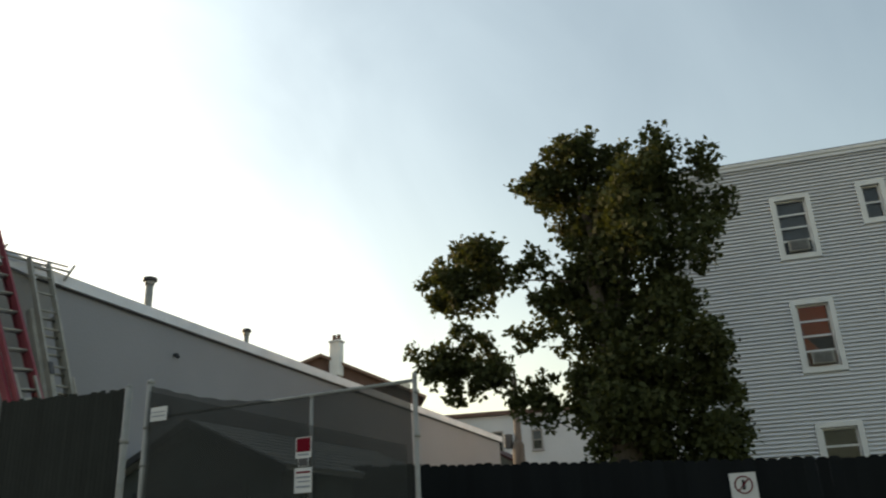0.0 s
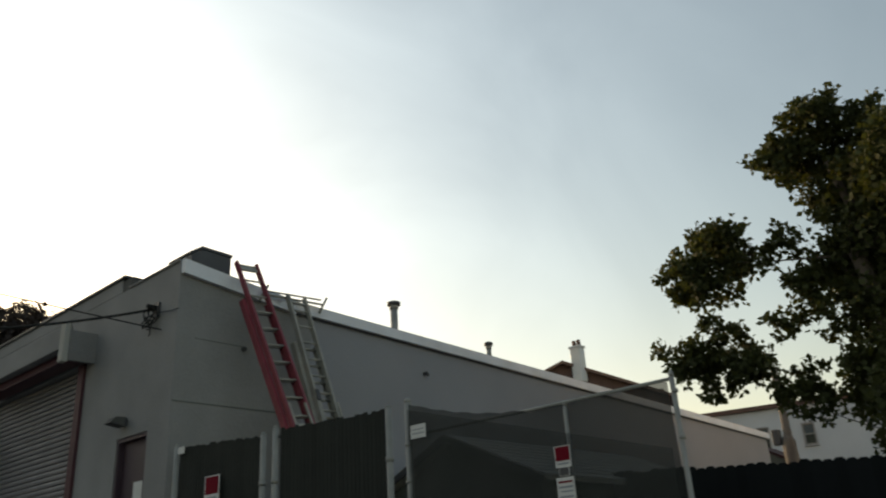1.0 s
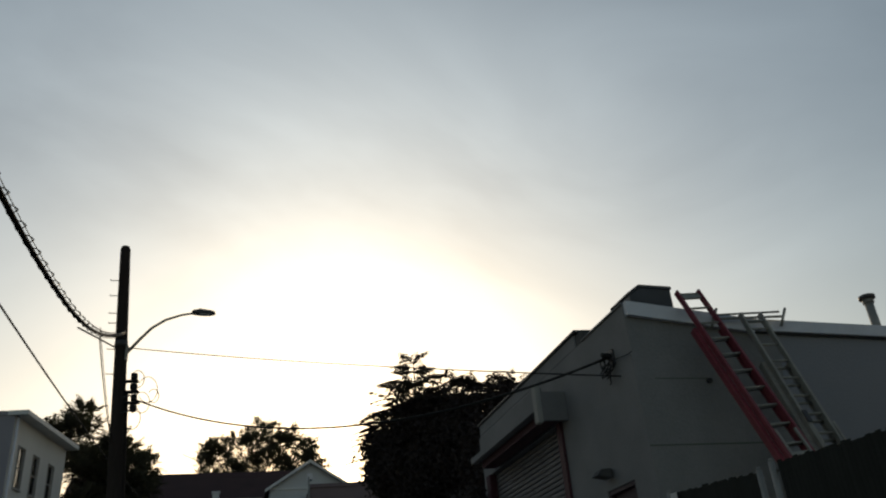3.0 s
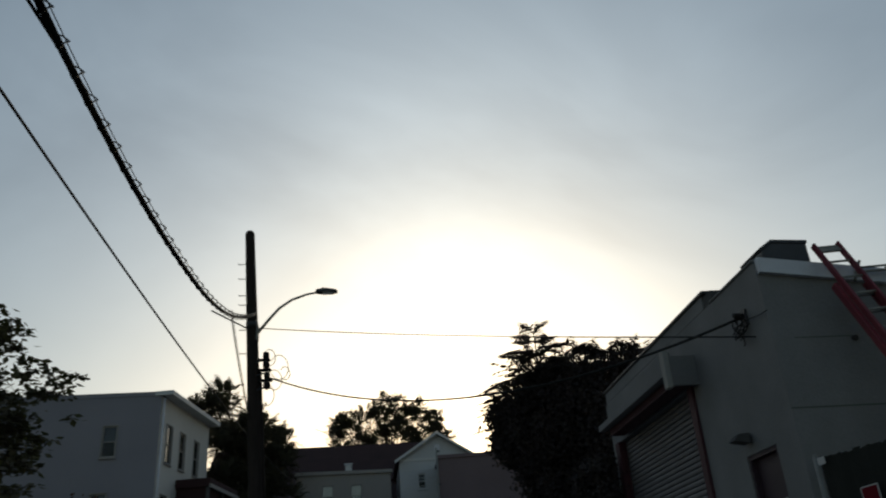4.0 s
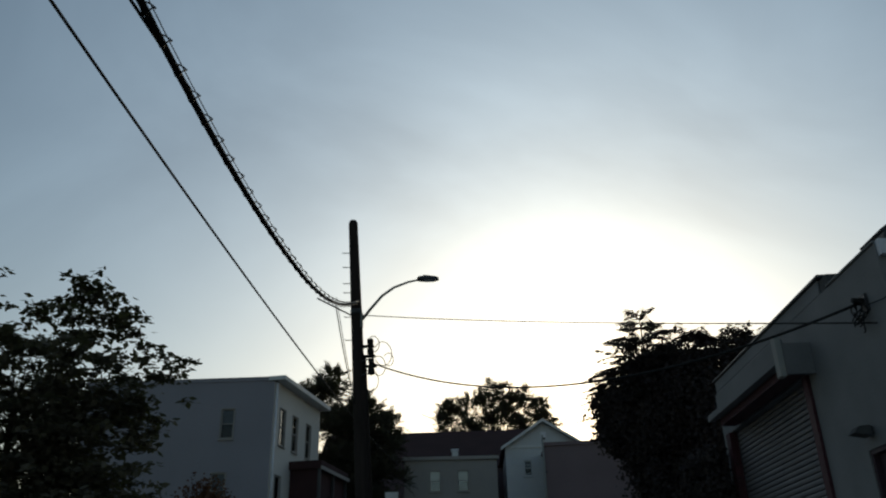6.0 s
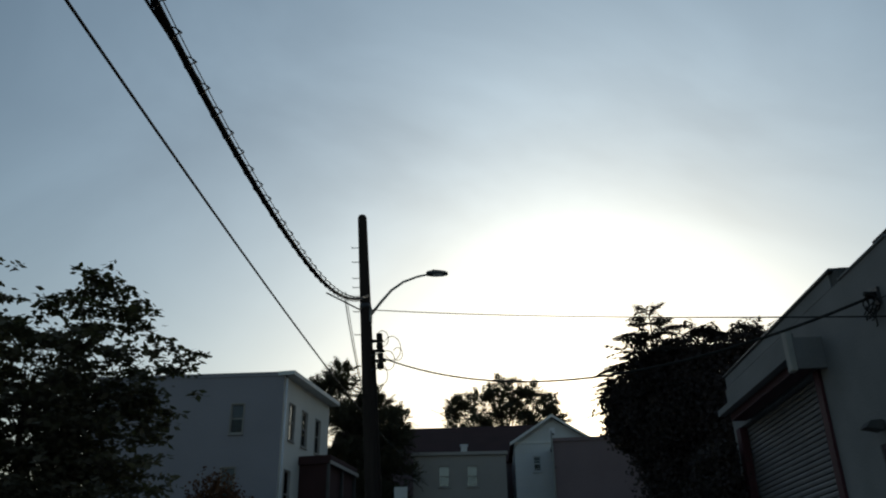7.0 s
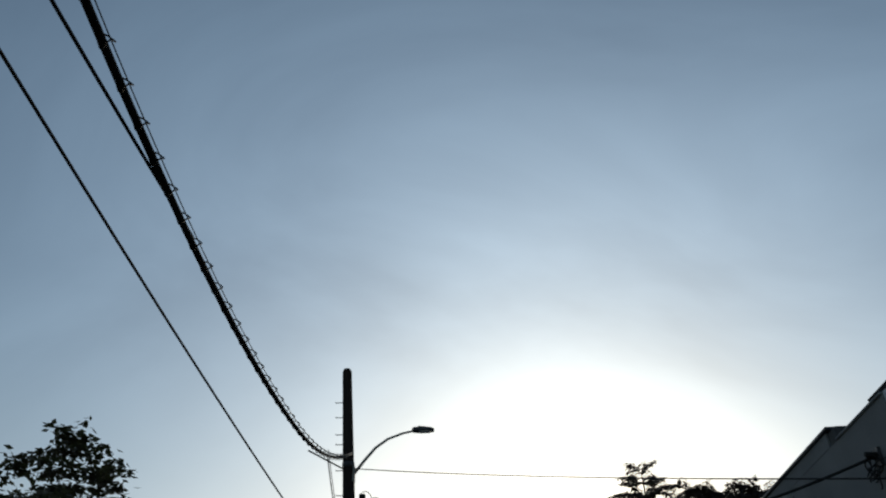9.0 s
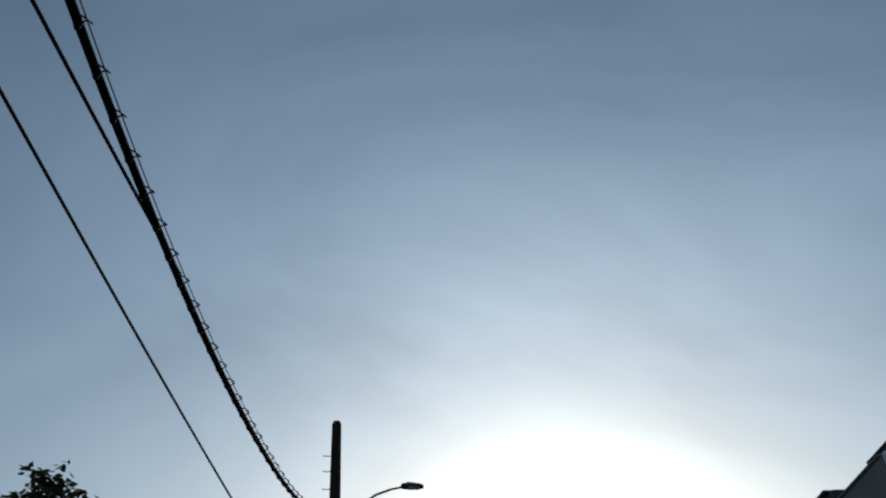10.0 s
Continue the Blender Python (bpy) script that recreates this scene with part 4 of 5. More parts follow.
def build_street_lamp():
    t = thing("street_lamp", "curved steel street lamp arm with a flat cobra head", "street lamp", at=(pole_x(8.4) + 0.14, PY - 0.05, 8.4))
    pts = [(0.0, 0, 0.0), (0.25, -0.02, 0.32), (0.5, -0.05, 0.6), (0.8, -0.08, 0.8), (1.15, -0.1, 0.92), (1.5, -0.12, 0.98)]
    part("arm", tube(pts, [0.038, 0.036, 0.034, 0.031, 0.028, 0.025], 10), GALV, t)
    part("plate", box((-0.03, -0.08, -0.2), (0.02, 0.08, 0.16)), GALV, t)
    h = part("head", prism([(1.38, 0.965), (1.5, 0.945), (1.8, 0.94), (1.92, 0.965), (1.84, 1.0), (1.62, 1.035), (1.42, 1.01)], -0.24, -0.02), DARK_METAL, t, "flat dark lamp head")
    part("lens", box((1.55, -0.2, 0.918), (1.82, -0.05, 0.938), None, 0.008), WHITE_METAL, h)
    part("photocell", tube([(1.56, -0.13, 1.02), (1.56, -0.13, 1.075), (1.56, -0.13, 1.085)], [0.035, 0.035, 0.02], 8), DARK_METAL, h)


build_street_lamp()


def cable_z(y):
    return 6.323 + 0.025 * y + 0.0125 * (y - 7.5) ** 2 + 0.0142 * max(0.0, y - 12) ** 2


def build_main_cable():
    t = thing("aerial_cable", "thick black lashed cable bundle with wire loops", "cable", at=(-2.7, PY - 0.15, 8.62))
    o = Vector(t.location)
    ys = [18.4 - i * 0.55 for i in range(46)]
    path = [Vector((-2.646 + 0.0013 * min(9, max(0, 10.5 - y)) ** 2, y, cable_z(y))) - o for y in ys]
    part("main_strand", tube(path, 0.03, 8), BLACK, t)
    part("second_strand", tube([p + Vector((0.035, 0, -0.015)) for p in path], 0.02, 8), BLACK, t)
    part("messenger_wire", tube([p + Vector((0.06, 0, 0.04)) for p in path], 0.006, 6), DARK_METAL, t)
    for i in range(46):
        y = 17.6 - i * 0.42
        c = Vector((-2.626 + 0.0013 * min(9, max(0, 10.5 - y)) ** 2, y, cable_z(y))) - o
        pts = [c + Vector((0.062 * math.cos(a) + 0.015, 0.04 * math.sin(2 * a), 0.062 * math.sin(a) + 0.004)) for a in [math.tau * k / 12 for k in range(13)]]
        part("lashing_loop", tube(pts, 0.008, 5), BLACK, t)


build_main_cable()


def build_wire(label, pts, r, name="overhead_wire"):
    o = Vector(pts[0])
    t = tagged(part(name, tube([Vector(p) - o for p in pts], r, 6), BLACK), label, "wire", "overhead wires")
    t.location = o
    return t


build_wire("thin black wire running beside the cable bundle", sag((-2.6, 6.6, 6.53), (-3.25, -6.5, 7.1), 0.28), 0.016)
build_wire("black wire high over the pavement", [(-3.607 + 0.0004 * min(9, max(0, 17 - i)) ** 2, -7 + i, 6.835 + 0.0014 * max(0, i - 12) ** 2 + 0.0015 * i) for i in range(48)], 0.017)
build_wire("thin wire from the pole to the workshop", sag((pole_x(8.54) + 0.13, PY, 8.54), (5.46, 10.25, 5.06), 0.08), 0.011)
service = sag((pole_x(7.25) + 0.4, PY - 0.1, 7.25), (5.44, 10.5, 5.44), 0.85, 40)
build_wire("black twisted service cable to the workshop bracket", service, 0.02)
build_wire("guy wire from the cable to the pole", sag((-2.68, 15.6, cable_z(15.6)), (pole_x(6.3) - 0.1, PY - 0.12, 6.3), 0.12), 0.012)
build_wire("thin guy wire beside the pole", sag((-2.95, 17.2, 8.5), (pole_x(6.4) - 0.1, PY - 0.12, 6.4), 0.08), 0.009)
build_wire("far wire between the roofs", sag((-2.6, 42, 11.6), (0.5, 60, 14.6), 0.2), 0.02)


def build_bracket():
    t = thing("service_bracket", "dark service bracket with coiled wires on the stucco", "bracket", at=(5.48, 10.48, 5.42))
    part("plate", box((-0.02, -0.08, -0.12), (0.02, 0.08, 0.12)), DARK_METAL, t)
    part("knob", tube([(-0.02, 0, 0.03), (-0.16, 0, 0.05)], [0.05, 0.035], 8), BLACK, t)
    rnd = random.Random(3)
    for i in range(7):
        r, cy, cz = rnd.uniform(0.07, 0.17), rnd.uniform(-0.12, 0.2), rnd.uniform(-0.28, 0.0)
        part("wire_coil", tube([(-0.07 - 0.03 * math.sin(a * 2 + i), cy + r * math.cos(a), cz + r * 0.9 * math.sin(a)) for a in [math.tau * 0.8 * k / 18 for k in range(19)]], 0.01, 5), BLACK, t)
    part("drip_wire", tube([(-0.05, 0, -0.05), (-0.02, -0.5, -0.13), (-0.02, -0.68, -0.14)], 0.008, 5), BLACK, t)


build_bracket()


# ---- trees ----
def leaf_mesh(name, clumps, count, size, mat, seed, flat=0.0, frond=0, shell=0.55, slim=0.36, lift=0.35, axis=None):
    """Many small leaves, scattered in clumps (x, y, z, radius, height share); frond > 1 sets leaflets along outward stems."""
    rng = np.random.default_rng(seed)
    cl = np.array(clumps, float)
    weight = cl[:, 3] ** 2.2
    pick = rng.choice(len(cl), count, p=weight / weight.sum())
    d = rng.normal(size=(count, 3))
    d /= np.linalg.norm(d, axis=1)[:, None]
    rad = rng.uniform(0, 1, count) ** shell
    lump = 1 + 0.27 * np.sin(d[:, 0] * 7 + pick) * np.sin(d[:, 1] * 6 + 2 * pick) + 0.13 * rng.normal(size=count)
    off = d * (rad * lump * cl[pick, 3])[:, None]
    off[:, 2] *= cl[pick, 4]
    c = cl[pick, :3] + off
    if frond > 1:
        if axis:
            d = (c - np.array([axis[0], axis[1], 0])) * np.array([1, 1, 0]) + 0.3 * rng.normal(size=(count, 3))
            d /= np.linalg.norm(d, axis=1)[:, None]
        out = d * np.array([1, 1, 1 - flat]) + np.array([0, 0, lift])
        out /= np.linalg.norm(out, axis=1)[:, None]
        across = np.cross(out, np.array([0, 0, 1.0])) + 1e-6
        across /= np.linalg.norm(across, axis=1)[:, None]
        reach = size * frond * 0.3 * rng.uniform(0.7, 1.3, count)
        k = np.linspace(0.1, 1.0, frond)
        spine = c[:, None, :] + out[:, None, :] * (reach[:, None] * k)[:, :, None]
        spine[:, :, 2] -= 0.3 * reach[:, None] * k ** 2
        pair = np.array([1.0, -1.0])
        c = np.repeat(spine[:, :, None, :], 2, axis=2).reshape(-1, 3)
        a = (across[:, None, None, :] * pair[None, None, :, None] + out[:, None, None, :] * 0.8 + np.zeros((1, frond, 1, 1))).reshape(-1, 3)
        a += 0.12 * rng.normal(size=a.shape)
        b = np.repeat(out, frond * 2, axis=0)
        shrink = np.tile(np.repeat(1.1 - 0.65 * k, 2), count)
        count *= frond * 2
        a /= np.linalg.norm(a, axis=1)[:, None]
    else:
        shrink = np.ones(count)
        a = rng.normal(size=(count, 3))
        a[:, 2] = a[:, 2] * (1 - flat) - 0.25
        a /= np.linalg.norm(a, axis=1)[:, None]
        b = np.cross(a, rng.normal(size=(count, 3)) * (1 - flat * 0.8) + np.array([0, 0, 1.2 * flat]))
        b /= np.linalg.norm(b, axis=1)[:, None] + 1e-9
    s = (size * shrink * rng.uniform(0.65, 1.3, count))[:, None]
    nrm = np.cross(a, b)
    v = np.stack([c, c + a * s * 0.45 + b * s * slim, c + a * s, c + a * s * 0.45 - b * s * slim + nrm * s * 0.1], 1).reshape(-1, 3)
    me = bpy.data.meshes.new(name)
    me.vertices.add(len(v))
    me.vertices.foreach_set("co", v.astype(np.float32).ravel())
    me.loops.add(count * 4)
    me.loops.foreach_set("vertex_index", np.arange(count * 4, dtype=np.int32))
    me.polygons.add(count)
    me.polygons.foreach_set("loop_start", np.arange(0, count * 4, 4, dtype=np.int32))
    me.update(calc_edges=True)
    me.validate()
    me.materials.append(mat)
    return me


def build_tree(label, base, clumps, count, size, mat, seed, trunk_r=0.2, rise=(0.45, 0.7), lean=(0, 0), name="tree", height=0.86, limb=0.5, **leaf):
    """A tapered trunk that forks into limbs, each ending in a clump of the crown."""
    t = thing(name, label, "tree", at=base)
    o = Vector(base)
    rel = [(c[0] - o.x, c[1] - o.y, c[2] - o.z, c[3], c[4] if len(c) > 4 else 0.85) for c in clumps]
    rnd = random.Random(seed)
    top = max(c[2] for c in rel)
    cx = sum(c[0] * c[3] for c in rel) / sum(c[3] for c in rel)
    cy = sum(c[1] * c[3] for c in rel) / sum(c[3] for c in rel)
    trunk = [Vector((lean[0] * k + (cx * 0.8) * k * k, lean[1] * k + (cy * 0.8) * k * k, (top * height) * k - 0.15 * (k == 0))) + Vector((rnd.uniform(-1, 1), rnd.uniform(-1, 1), 0)) * trunk_r * 0.4 * (0 < k < 1) for k in [i / 8 for i in range(9)]]
    tr = part("trunk", tube(trunk, [trunk_r * (1.25 - 1.05 * i / 8) if i else trunk_r * 1.5 for i in range(9)], 10), BARK, t)
    big = sorted(rel, key=lambda c: -c[3])[:40]
    for c in big:
        end = Vector(c[:3])
        k = max(1, min(6, int(8 * (end.z * rnd.uniform(*rise)) / (top * height))))
        start = trunk[k]
        r = trunk_r * (1.0 - 0.85 * k / 8) * limb
        bow = start.lerp(end, 0.5) + Vector((rnd.uniform(-0.2, 0.2), rnd.uniform(-0.2, 0.2), rnd.uniform(-0.1, 0.25))) * c[3]
        part("limb", tube([start, start.lerp(bow, 0.6), bow, bow.lerp(end, 0.6), end], [r, r * 0.8, r * 0.6, r * 0.4, r * 0.15], 6), BARK, t)
        for q in range(3):
            tip = end + Vector((rnd.uniform(-1, 1), rnd.uniform(-1, 1), rnd.uniform(-0.5, 0.9))) * c[3] * 0.85
            part("twig", tube([bow.lerp(end, 0.5), bow.lerp(tip, 0.7), tip], [r * 0.35, r * 0.2, 0.006], 5), BARK, t)
    tagged(part("crown", leaf_mesh("crown", rel, count, size, mat, seed, **leaf), None, t), kind="stuff")
    return t


def tufts(clumps, n, share, seed, far=0.85):
    """Breaks each clump into n smaller ones on its skin, beside a smaller core."""
    rnd = random.Random(seed)
    out = []
    for c in clumps:
        h = c[4] if len(c) > 4 else 0.85
        out.append((c[0], c[1], c[2], c[3] * 0.62, h))
        for i in range(n):
            v = Vector((rnd.gauss(0, 1), rnd.gauss(0, 1), rnd.gauss(0, 1))).normalized() * c[3] * rnd.uniform(0.55, far)
            out.append((c[0] + v.x, c[1] + v.y, c[2] + v.z * h, c[3] * share * rnd.uniform(0.75, 1.2), h))
    return out


# broad tree behind the plank fence
YZ = [(1.05, 8.05, 0.82), (2.3, 8.1, 0.8), (3.2, 8.1, 0.45), (0.5, 7.5, 0.62), (1.5, 7.35, 0.95), (0.55, 6.6, 0.7), (2.7, 7.35, 0.5),
      (1.9, 6.3, 0.95), (3.0, 6.3, 0.75), (1.2, 5.85, 0.55), (3.65, 6.75, 0.35), (4.55, 6.8, 0.75), (5.05, 6.45, 0.5),
      (5.15, 5.0, 0.58), (5.75, 4.85, 0.36), (4.4, 4.75, 0.5), (4.9, 5.45, 0.34), (5.45, 5.0, 0.42), (4.1, 4.2, 0.42), (2.5, 5.1, 1.15), (1.05, 4.95, 0.95), (0.5, 4.85, 0.45),
      (3.2, 5.4, 0.6), (2.1, 3.8, 1.1), (0.25, 4.6, 0.5), (0.3, 3.9, 0.5), (0.2, 3.0, 0.5), (2.85, 4.5, 0.5), (0.95, 3.7, 0.85), (0.6, 3.0, 0.55), (2.5, 3.0, 0.6), (2.4, 6.9, 0.7), (2.0, 5.9, 0.8), (2.7, 7.3, 0.55), (0.3, 2.7, 0.45), (0.4, 3.3, 0.4), (1.6, 2.6, 0.9), (1.8, 4.5, 0.8), (1.5, 3.5, 0.9), (3.35, 8.35, 0.5), (2.9, 8.45, 0.5), (2.2, 8.6, 0.55), (4.6, 7.2, 0.55), (5.3, 6.6, 0.4), (5.6, 5.15, 0.36), (6.05, 4.95, 0.26), (3.3, 8.45, 0.34), (3.05, 8.65, 0.36), (2.6, 8.8, 0.4), (1.8, 8.7, 0.42), (5.0, 7.3, 0.42), (3.85, 4.5, 0.3), (3.75, 4.1, 0.3), (3.65, 3.7, 0.26), (3.9, 5.2, 0.26), (3.4, 5.9, 0.3), (4.7, 4.7, 0.32), (5.45, 4.55, 0.28), (6.05, 5.3, 0.22), (4.7, 7.35, 0.36), (4.9, 7.5, 0.3), (0.6, 4.2, 0.5), (2.8, 8.8, 0.42), (2.3, 8.85, 0.4), (5.45, 6.8, 0.32)]
rnd0 = random.Random(8)
build_tree("broad leafy green tree behind the plank fence", (13.8, 2.4, gz(0, 2.4)), tufts([(13.9 + rnd0.uniform(-0.5, 0.6), y + 0.2 + 0.05 * (y > 4.2) + 0.12 * (y > 3.9) * (z > 5.6) + 0.3 * (z < 5.5) * (y < 2.5), z - 0.1 - 0.1 * (z > 7.5) + 0.05 * (z > 7.9) * (2.2 < y < 3.7) - 0.08 * (y > 3.9) * (z < 5.6) - 0.12 * (y > 3.9) * (z > 5.6), r * (1.06 if y > 2.9 else 1.07), 0.9) for y, z, r in YZ], 8, 0.37, 12, 1.02), 60000, 0.12, LEAF_BIG, 11, trunk_r=0.26, shell=0.45, rise=(0.86, 1.0), limb=0.26)


# layered young tree on the near pavement
def left_clumps():
    rnd = random.Random(21)
    out = [(-7.0, 10.5, 6.5, 0.15, 0.35), (-6.6, 10.5, 6.38, 0.13, 0.3), (-6.85, 10.5, 6.1, 0.15, 0.3), (-6.45, 10.5, 5.85, 0.14, 0.3), (-7.2, 10.5, 6.3, 0.16, 0.35), (-5.55, 10.7, 6.2, 0.18, 0.5), (-5.8, 10.7, 6.4, 0.14, 0.35), (-5.3, 10.7, 6.42, 0.14, 0.35), (-5.6, 10.7, 6.38, 0.1, 0.4), (-5.95, 10.7, 5.95, 0.16, 0.4), (-5.5, 10.7, 6.0, 0.24, 0.6), (-3.95, 10.7, 5.05, 0.14, 0.35), (-4.2, 10.7, 5.1, 0.2, 0.35), (-4.45, 10.6, 5.0, 0.25, 0.4)]
    for ax, ay, top, spread in ((-5.5, 10.75, 6.45, 1.62), (-7.35, 10.5, 6.65, 1.15)):
        z = top - 0.2
        while z > 2.6:
            k = min(1.0, (top - z) / 1.45)
            reach = 0.12 + spread * k ** 1.15
            if z < 4.9:
                reach *= max(0.8, 1 - 0.25 * (4.9 - z))
            for i in range(4 + int((9 if ax > -6 else 5) * k * (1.7 if z < 4.9 else 1.0))):
                a = rnd.uniform(0, math.tau)
                rr = reach * rnd.uniform(0.05, 0.86) ** 0.7
                out.append((ax + rr * math.cos(a), ay + rr * math.sin(a), z + rnd.uniform(-0.1, 0.1), 0.17 + 0.13 * k, 0.3))
            for i in range(2 + int(2 * k)):
                a = rnd.uniform(0, math.tau)
                out.append((ax + reach * math.cos(a), ay + reach * math.sin(a), z, 0.16, 0.28))
            if z < (4.6 if ax > -6 else 4.0):
                out.append((ax, ay, z, 0.78, 0.5))
            z -= 0.205
    return out


build_tree("young dark tree with layered sprays of leaves", (-6.0, 10.7, gz(0, 10.7)), left_clumps(), 38000, 0.115, LEAF_LEFT, 5, height=0.68, slim=0.3, trunk_r=0.09, rise=(0.8, 0.92), flat=0.75, shell=0.7)

# dark overgrown mass beside the workshop, with feathery sprays on top
mass = [(5.95, 23.1, 8.4, 0.75), (6.9, 23.1, 8.35, 0.8), (7.9, 22.8, 8.35, 0.9), (5.25, 23.2, 8.0, 0.8), (4.75, 23.2, 7.35, 0.85), (4.2, 23.3, 6.95, 0.7), (4.25, 23.3, 6.35, 0.65), (5.0, 23.2, 5.7, 0.8), (5.4, 23.0, 4.9, 0.8),
        (5.3, 22.9, 6.6, 1.2), (6.2, 22.9, 7.4, 1.2), (6.4, 22.8, 6.3, 1.5), (7.9, 22.8, 6.9, 1.4), (5.6, 22.8, 4.7, 1.3), (6.8, 22.6, 4.8, 1.5), (5.5, 22.6, 3.5, 1.1), (7.0, 22.6, 3.6, 1.2), (8.2, 22.6, 5.2, 1.3)]
build_tree("dense dark overgrown tree beside the workshop", (6.2, 23.0, gz(0, 23)), mass, 120000, 0.11, LEAF_MASS, 31, trunk_r=0.25, shell=0.5)


def frond_mesh(name, fronds, mat, seed):
    """Compound leaves: a bowed stem with pairs of drooping leaflets; fronds: (foot, azimuth, rise, droop, length, leaflet)."""
    rnd = random.Random(seed)
    vs, fs = [], []
    def quad(*p):
        fs.append(tuple(range(len(vs), len(vs) + 4)))
        vs.extend(p)
    for foot, az, rise, droop, reach, leaflet in fronds:
        way, up = Vector((math.cos(az), math.sin(az), 0)), Vector((0, 0, 1))
        across = way.cross(up)
        spot = lambda k: foot + reach * (way * k + up * (rise * k - droop * k * k))
        n = max(6, int(reach / (leaflet * 0.27)))
        for i in range(n):
            a, b = spot(i / n), spot((i + 1) / n)
            quad(a + up * 0.008, a - up * 0.008, b - up * 0.006, b + up * 0.006)
            size = leaflet * (0.55 + 0.6 * math.sin(math.pi * (0.15 + 0.8 * i / n))) * rnd.uniform(0.8, 1.2)
            for side in (-1, 1):
                out = (across * side + way * rnd.uniform(0.2, 0.55) + up * rnd.uniform(-0.75, -0.1)).normalized() * size
                thick = way * (size * 0.17) + up * (size * rnd.uniform(-0.12, 0.12))
                quad(b, b + out * 0.4 + thick, b + out, b + out * 0.4 - thick)
        tip = spot(1.0)
        quad(tip, tip + way * leaflet * 0.4 + across * leaflet * 0.15, tip + way * leaflet, tip + way * leaflet * 0.4 - across * leaflet * 0.15)
    me = bpy.data.meshes.new(name)
    me.from_pydata([tuple(v) for v in vs], [], fs)
    me.materials.append(mat)
    return me


def build_frond_tree(label, base, top, spread, levels, mat, seed, tufts_at=()):
    """A slim trunk with whorls of compound leaves, wider from level to level; tufts_at adds upright tufts at places."""
    t = thing("tree", label, "tree", at=base)
    o, rnd = Vector(base), random.Random(seed)
    axis = Vector((top[0], top[1], 0)) - Vector((o.x, o.y, 0))
    h = top[2] - o.z
    part("trunk", tube([(0, 0, -0.2), axis * 0.5 + Vector((0, 0, h * 0.5)), axis + Vector((0, 0, h * 0.97))], [0.13, 0.08, 0.02], 8), BARK, t)
    fronds = []
    for i in range(levels):
        k = i / (levels - 1)
        z = h - 0.18 - k * 3.0
        reach = min(1.8, 0.42 + spread * k)
        for j in range(14 + int(16 * k)):
            az = rnd.uniform(0, math.tau)
            foot = axis + Vector((math.cos(az), math.sin(az), 0)) * reach * rnd.uniform(0.0, 0.25) + Vector((0, 0, z + rnd.uniform(-0.08, 0.08)))
            fronds.append((foot, az, rnd.uniform(0.2, 0.4) + 1.6 * max(0.0, 0.25 - k), rnd.uniform(0.25, 0.42), reach * rnd.uniform(0.6, 1.05), 0.165))
    for x, y, z, r, lo, hi in tufts_at:
        for j in range(13):
            az = rnd.uniform(lo, hi)
            fronds.append((Vector((x, y, z)) - o, az, rnd.uniform(0.5, 1.2), rnd.uniform(0.4, 0.8), r * rnd.uniform(0.7, 1.1), 0.17))
    tagged(part("crown", frond_mesh("crown", fronds, mat, seed), None, t), kind="stuff")
    return t


FULL, LEFTWARD = (0.0, math.tau), (2.6, 3.7)
sprays = [(6.35, 23.2, 9.05, 0.62, *FULL), (6.65, 23.0, 9.1, 0.6, *FULL), (7.0, 23.1, 8.95, 0.5, *FULL), (7.35, 23.0, 9.0, 0.55, *FULL), (7.75, 22.9, 8.95, 0.5, *FULL), (8.1, 22.8, 9.0, 0.5, *FULL), (8.5, 22.8, 8.95, 0.55, *FULL),
          (4.35, 23.3, 7.5, 0.75, *LEFTWARD), (4.1, 23.3, 7.1, 0.5, *LEFTWARD), (4.15, 23.3, 6.3, 0.6, *LEFTWARD), (4.5, 23.2, 5.7, 0.5, *LEFTWARD), (4.9, 22.6, 5.3, 0.6, *FULL), (5.2, 22.2, 5.6, 0.6, *FULL)]
build_tree("dark overgrown shrub at the workshop's far corner", (5.15, 18.4, gz(0, 18.4)), [(5.1, 18.3, 4.5, 0.5), (5.0, 18.4, 3.9, 0.55), (5.15, 18.2, 3.4, 0.6), (5.2, 18.3, 2.8, 0.6), (5.14, 17.25, 4.55, 0.33), (5.1, 17.2, 4.0, 0.4), (5.1, 17.15, 3.4, 0.42), (5.1, 17.2, 2.8, 0.42), (5.15, 17.7, 3.8, 0.4)], 11000, 0.1, LEAF_MASS, 37, trunk_r=0.06, name="shrub", shell=0.6)
build_frond_tree("feathery dark tree rising out of the overgrowth", (5.6, 23.9, gz(0, 23.9)), (5.38, 23.6, 10.25), 2.4, 10, LEAF_MASS, 33, sprays)

# trees behind the far roofs
far_crown = [(2.1, 60, 17.0, 1.3), (0.6, 60, 16.3, 1.2), (-1.2, 60, 15.7, 1.2), (-2.2, 60, 15.2, 0.8), (3.6, 60, 16.5, 1.2), (4.8, 60, 15.7, 1.1), (5.7, 60, 14.9, 0.9), (2.2, 60, 15.2, 1.4), (0.2, 60, 14.6, 1.3), (-1.6, 60, 14.0, 1.1), (3.8, 60, 14.6, 1.2), (5.0, 60, 13.8, 1.0), (1.5, 60, 13.4, 1.2), (-0.4, 60, 13.3, 1.1), (-2.3, 60, 13.4, 0.8), (3.4, 60, 13.2, 1.1), (5.2, 60, 13.0, 0.9)]
build_tree("far tree against the evening sky behind gable roof", (1.6, 60, gz(0, 60)), tufts([(a, b, c, r * 1.15) for a, b, c, r in far_crown], 6, 0.4, 13), 3800, 0.29, LEAF_DARK, 41, trunk_r=0.3, frond=8, slim=0.17, lift=0.7)
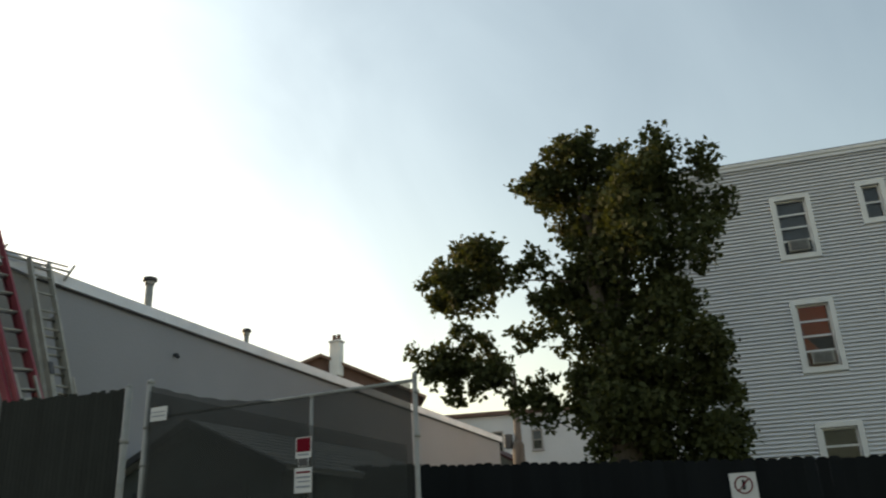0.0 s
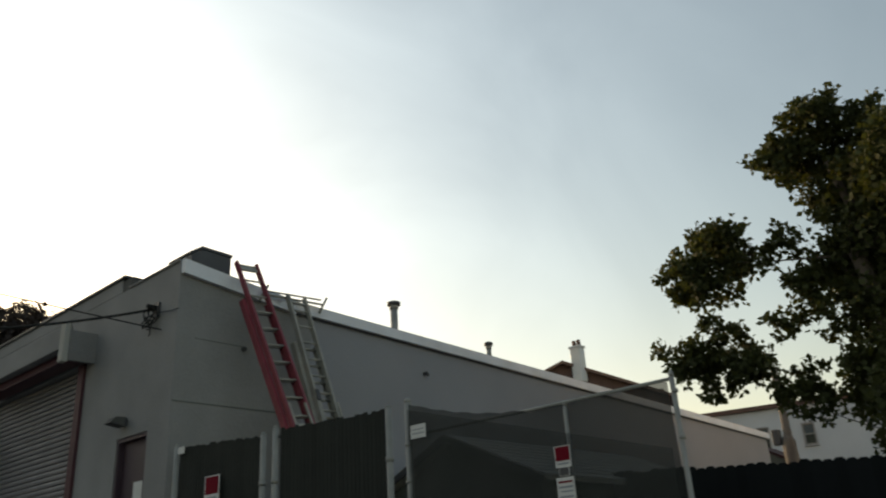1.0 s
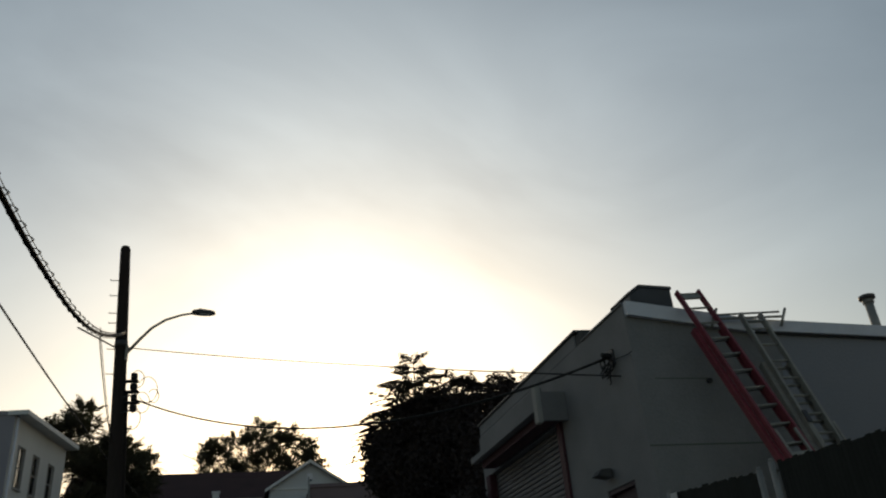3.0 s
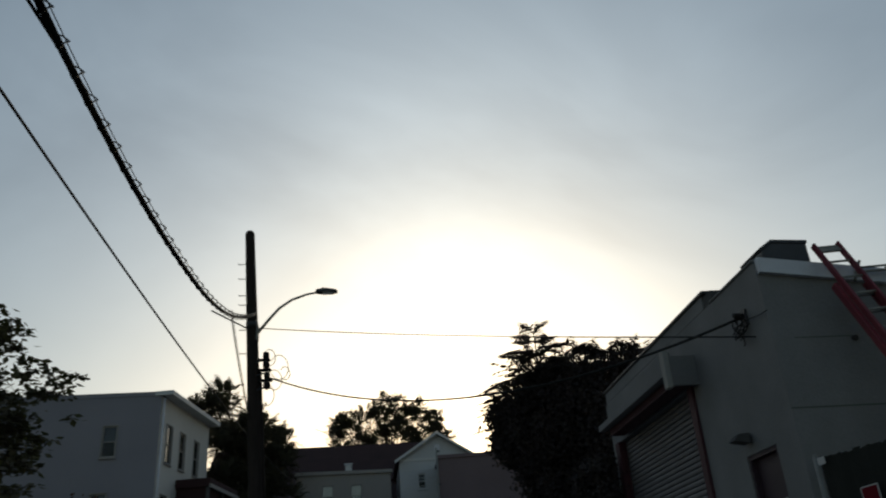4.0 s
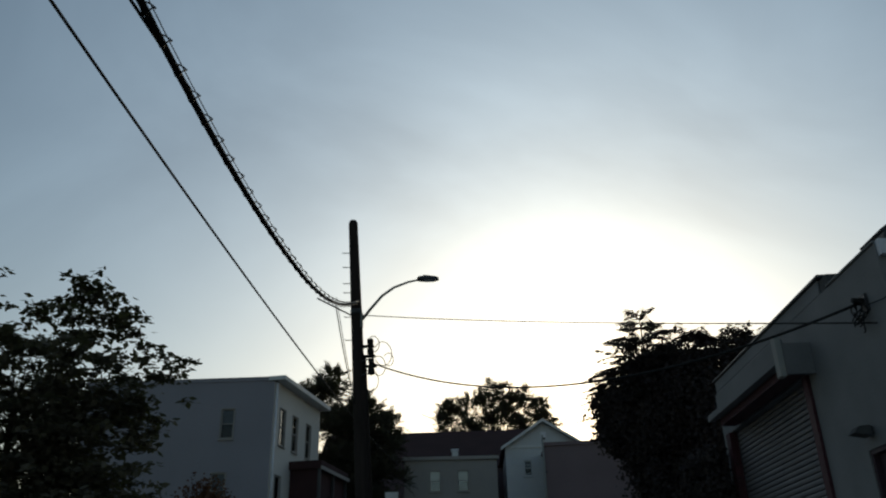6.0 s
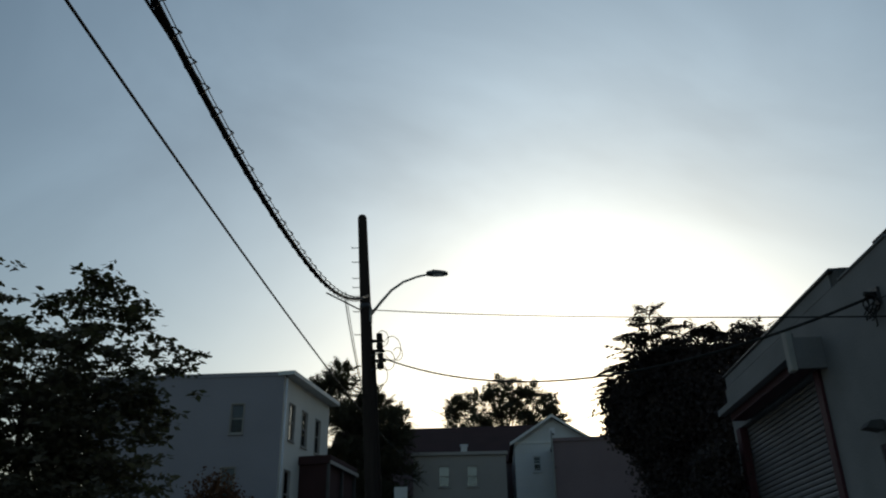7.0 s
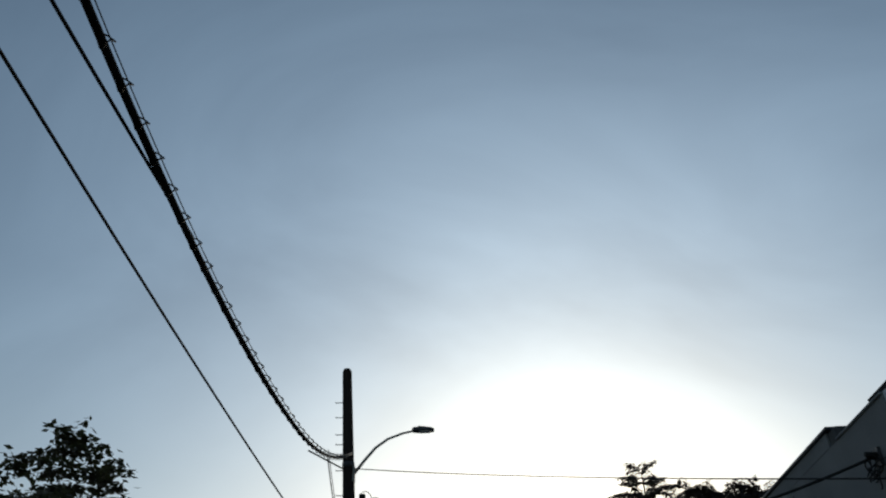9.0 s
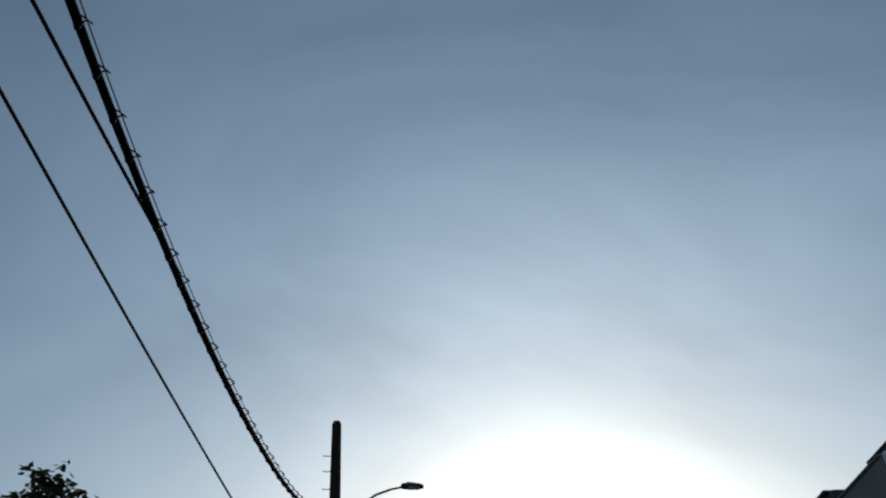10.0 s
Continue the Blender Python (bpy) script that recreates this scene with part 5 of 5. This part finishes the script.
back_crown = [(-9.3, 42.5, 12.5, 0.8), (-8.5, 42.5, 13.0, 0.9), (-7.4, 42.5, 13.3, 1.0), (-6.9, 42.5, 9.6, 1.2), (-7.3, 42.6, 8.2, 1.3), (-7.3, 42.5, 10.9, 1.1), (-6.0, 42.6, 12.3, 1.0), (-4.7, 42.8, 11.2, 0.8), (-7.6, 42.5, 11.6, 1.2), (-5.8, 42.6, 10.6, 1.3), (-4.4, 42.8, 10.2, 0.9), (-6.4, 42.6, 9.0, 1.4), (-4.8, 42.8, 8.6, 1.2), (-5.6, 42.6, 7.2, 1.4), (-6.6, 42.6, 6.6, 1.3), (-4.3, 42.8, 6.8, 1.1)]
build_tree("dark tree behind the terrace house and pole", (-6.0, 42.6, gz(0, 42.6)), tufts(back_crown, 6, 0.42, 14), 4600, 0.28, LEAF_DARK, 43, trunk_r=0.25, frond=8, slim=0.22, lift=0.7)
build_tree("small rusty-leaved street tree by the terrace house", (-9.9, 30.2, gz(0, 30.2)), [(-9.9, 30.2, 6.0, 0.9), (-10.4, 30.2, 5.5, 0.7), (-9.3, 30.2, 5.5, 0.7)], 1500, 0.15, LEAF_RUST, 47, trunk_r=0.09)


GREY_WOOD = material("weathered_grey_wood", (0.1, 0.085, 0.075), 0.9, vary=0.35, scale=3, grain=30, bump=0.3, stretch=(4, 4, 0.4))


def build_far_pole():
    t = thing("utility_pole", "slim weathered wooden pole behind the plank fence", "utility pole", at=(29.0, 9.72, 1.1))
    part("shaft", tube([(0, 0, -0.2), (0.0, 0.0, 6.6)], [0.2, 0.11], 12), GREY_WOOD, t)
    part("sleeve", tube([(0, 0.02, -0.1), (0, 0.02, 3.95), (0, 0.02, 4.15)], [0.27, 0.23, 0.14], 12), GREY_WOOD, t, "wide grey sleeve round the foot")
    part("meter_box", box((-0.2, 0.24, 3.85), (0.1, 0.5, 4.38), None, 0.02), DARK_METAL, t, "dark meter box")
    part("meter_arm", box((-0.03, 0.1, 3.95), (0.03, 0.26, 4.05)), DARK_METAL, t)


def build_lean_to():
    t = thing("lean_to", "small dark lean-to roof beside the pole", "shed", at=(29.5, 10.0, 1.0))
    turn = Matrix(((0, 1, 0, 0), (1, 0, 0, 0), (0, 0, 1, 0), (0, 0, 0, 1)))
    part("body", prism([(0.0, 0), (1.0, 0), (1.0, 3.95), (0.0, 3.4)], 0.0, 1.6, turn), SHED_WALL, t)
    part("roof", prism([(-0.12, 3.36), (1.05, 4.0), (1.05, 4.1), (-0.12, 3.46)], -0.1, 1.7, turn), DARK_ROOF, t)


build_lean_to()
build_far_pole()
build_wire("thin wires slung from the far pole", sag((29, 9.7, 6.9), (38.0, 7.5, 5.6), 0.3), 0.02)
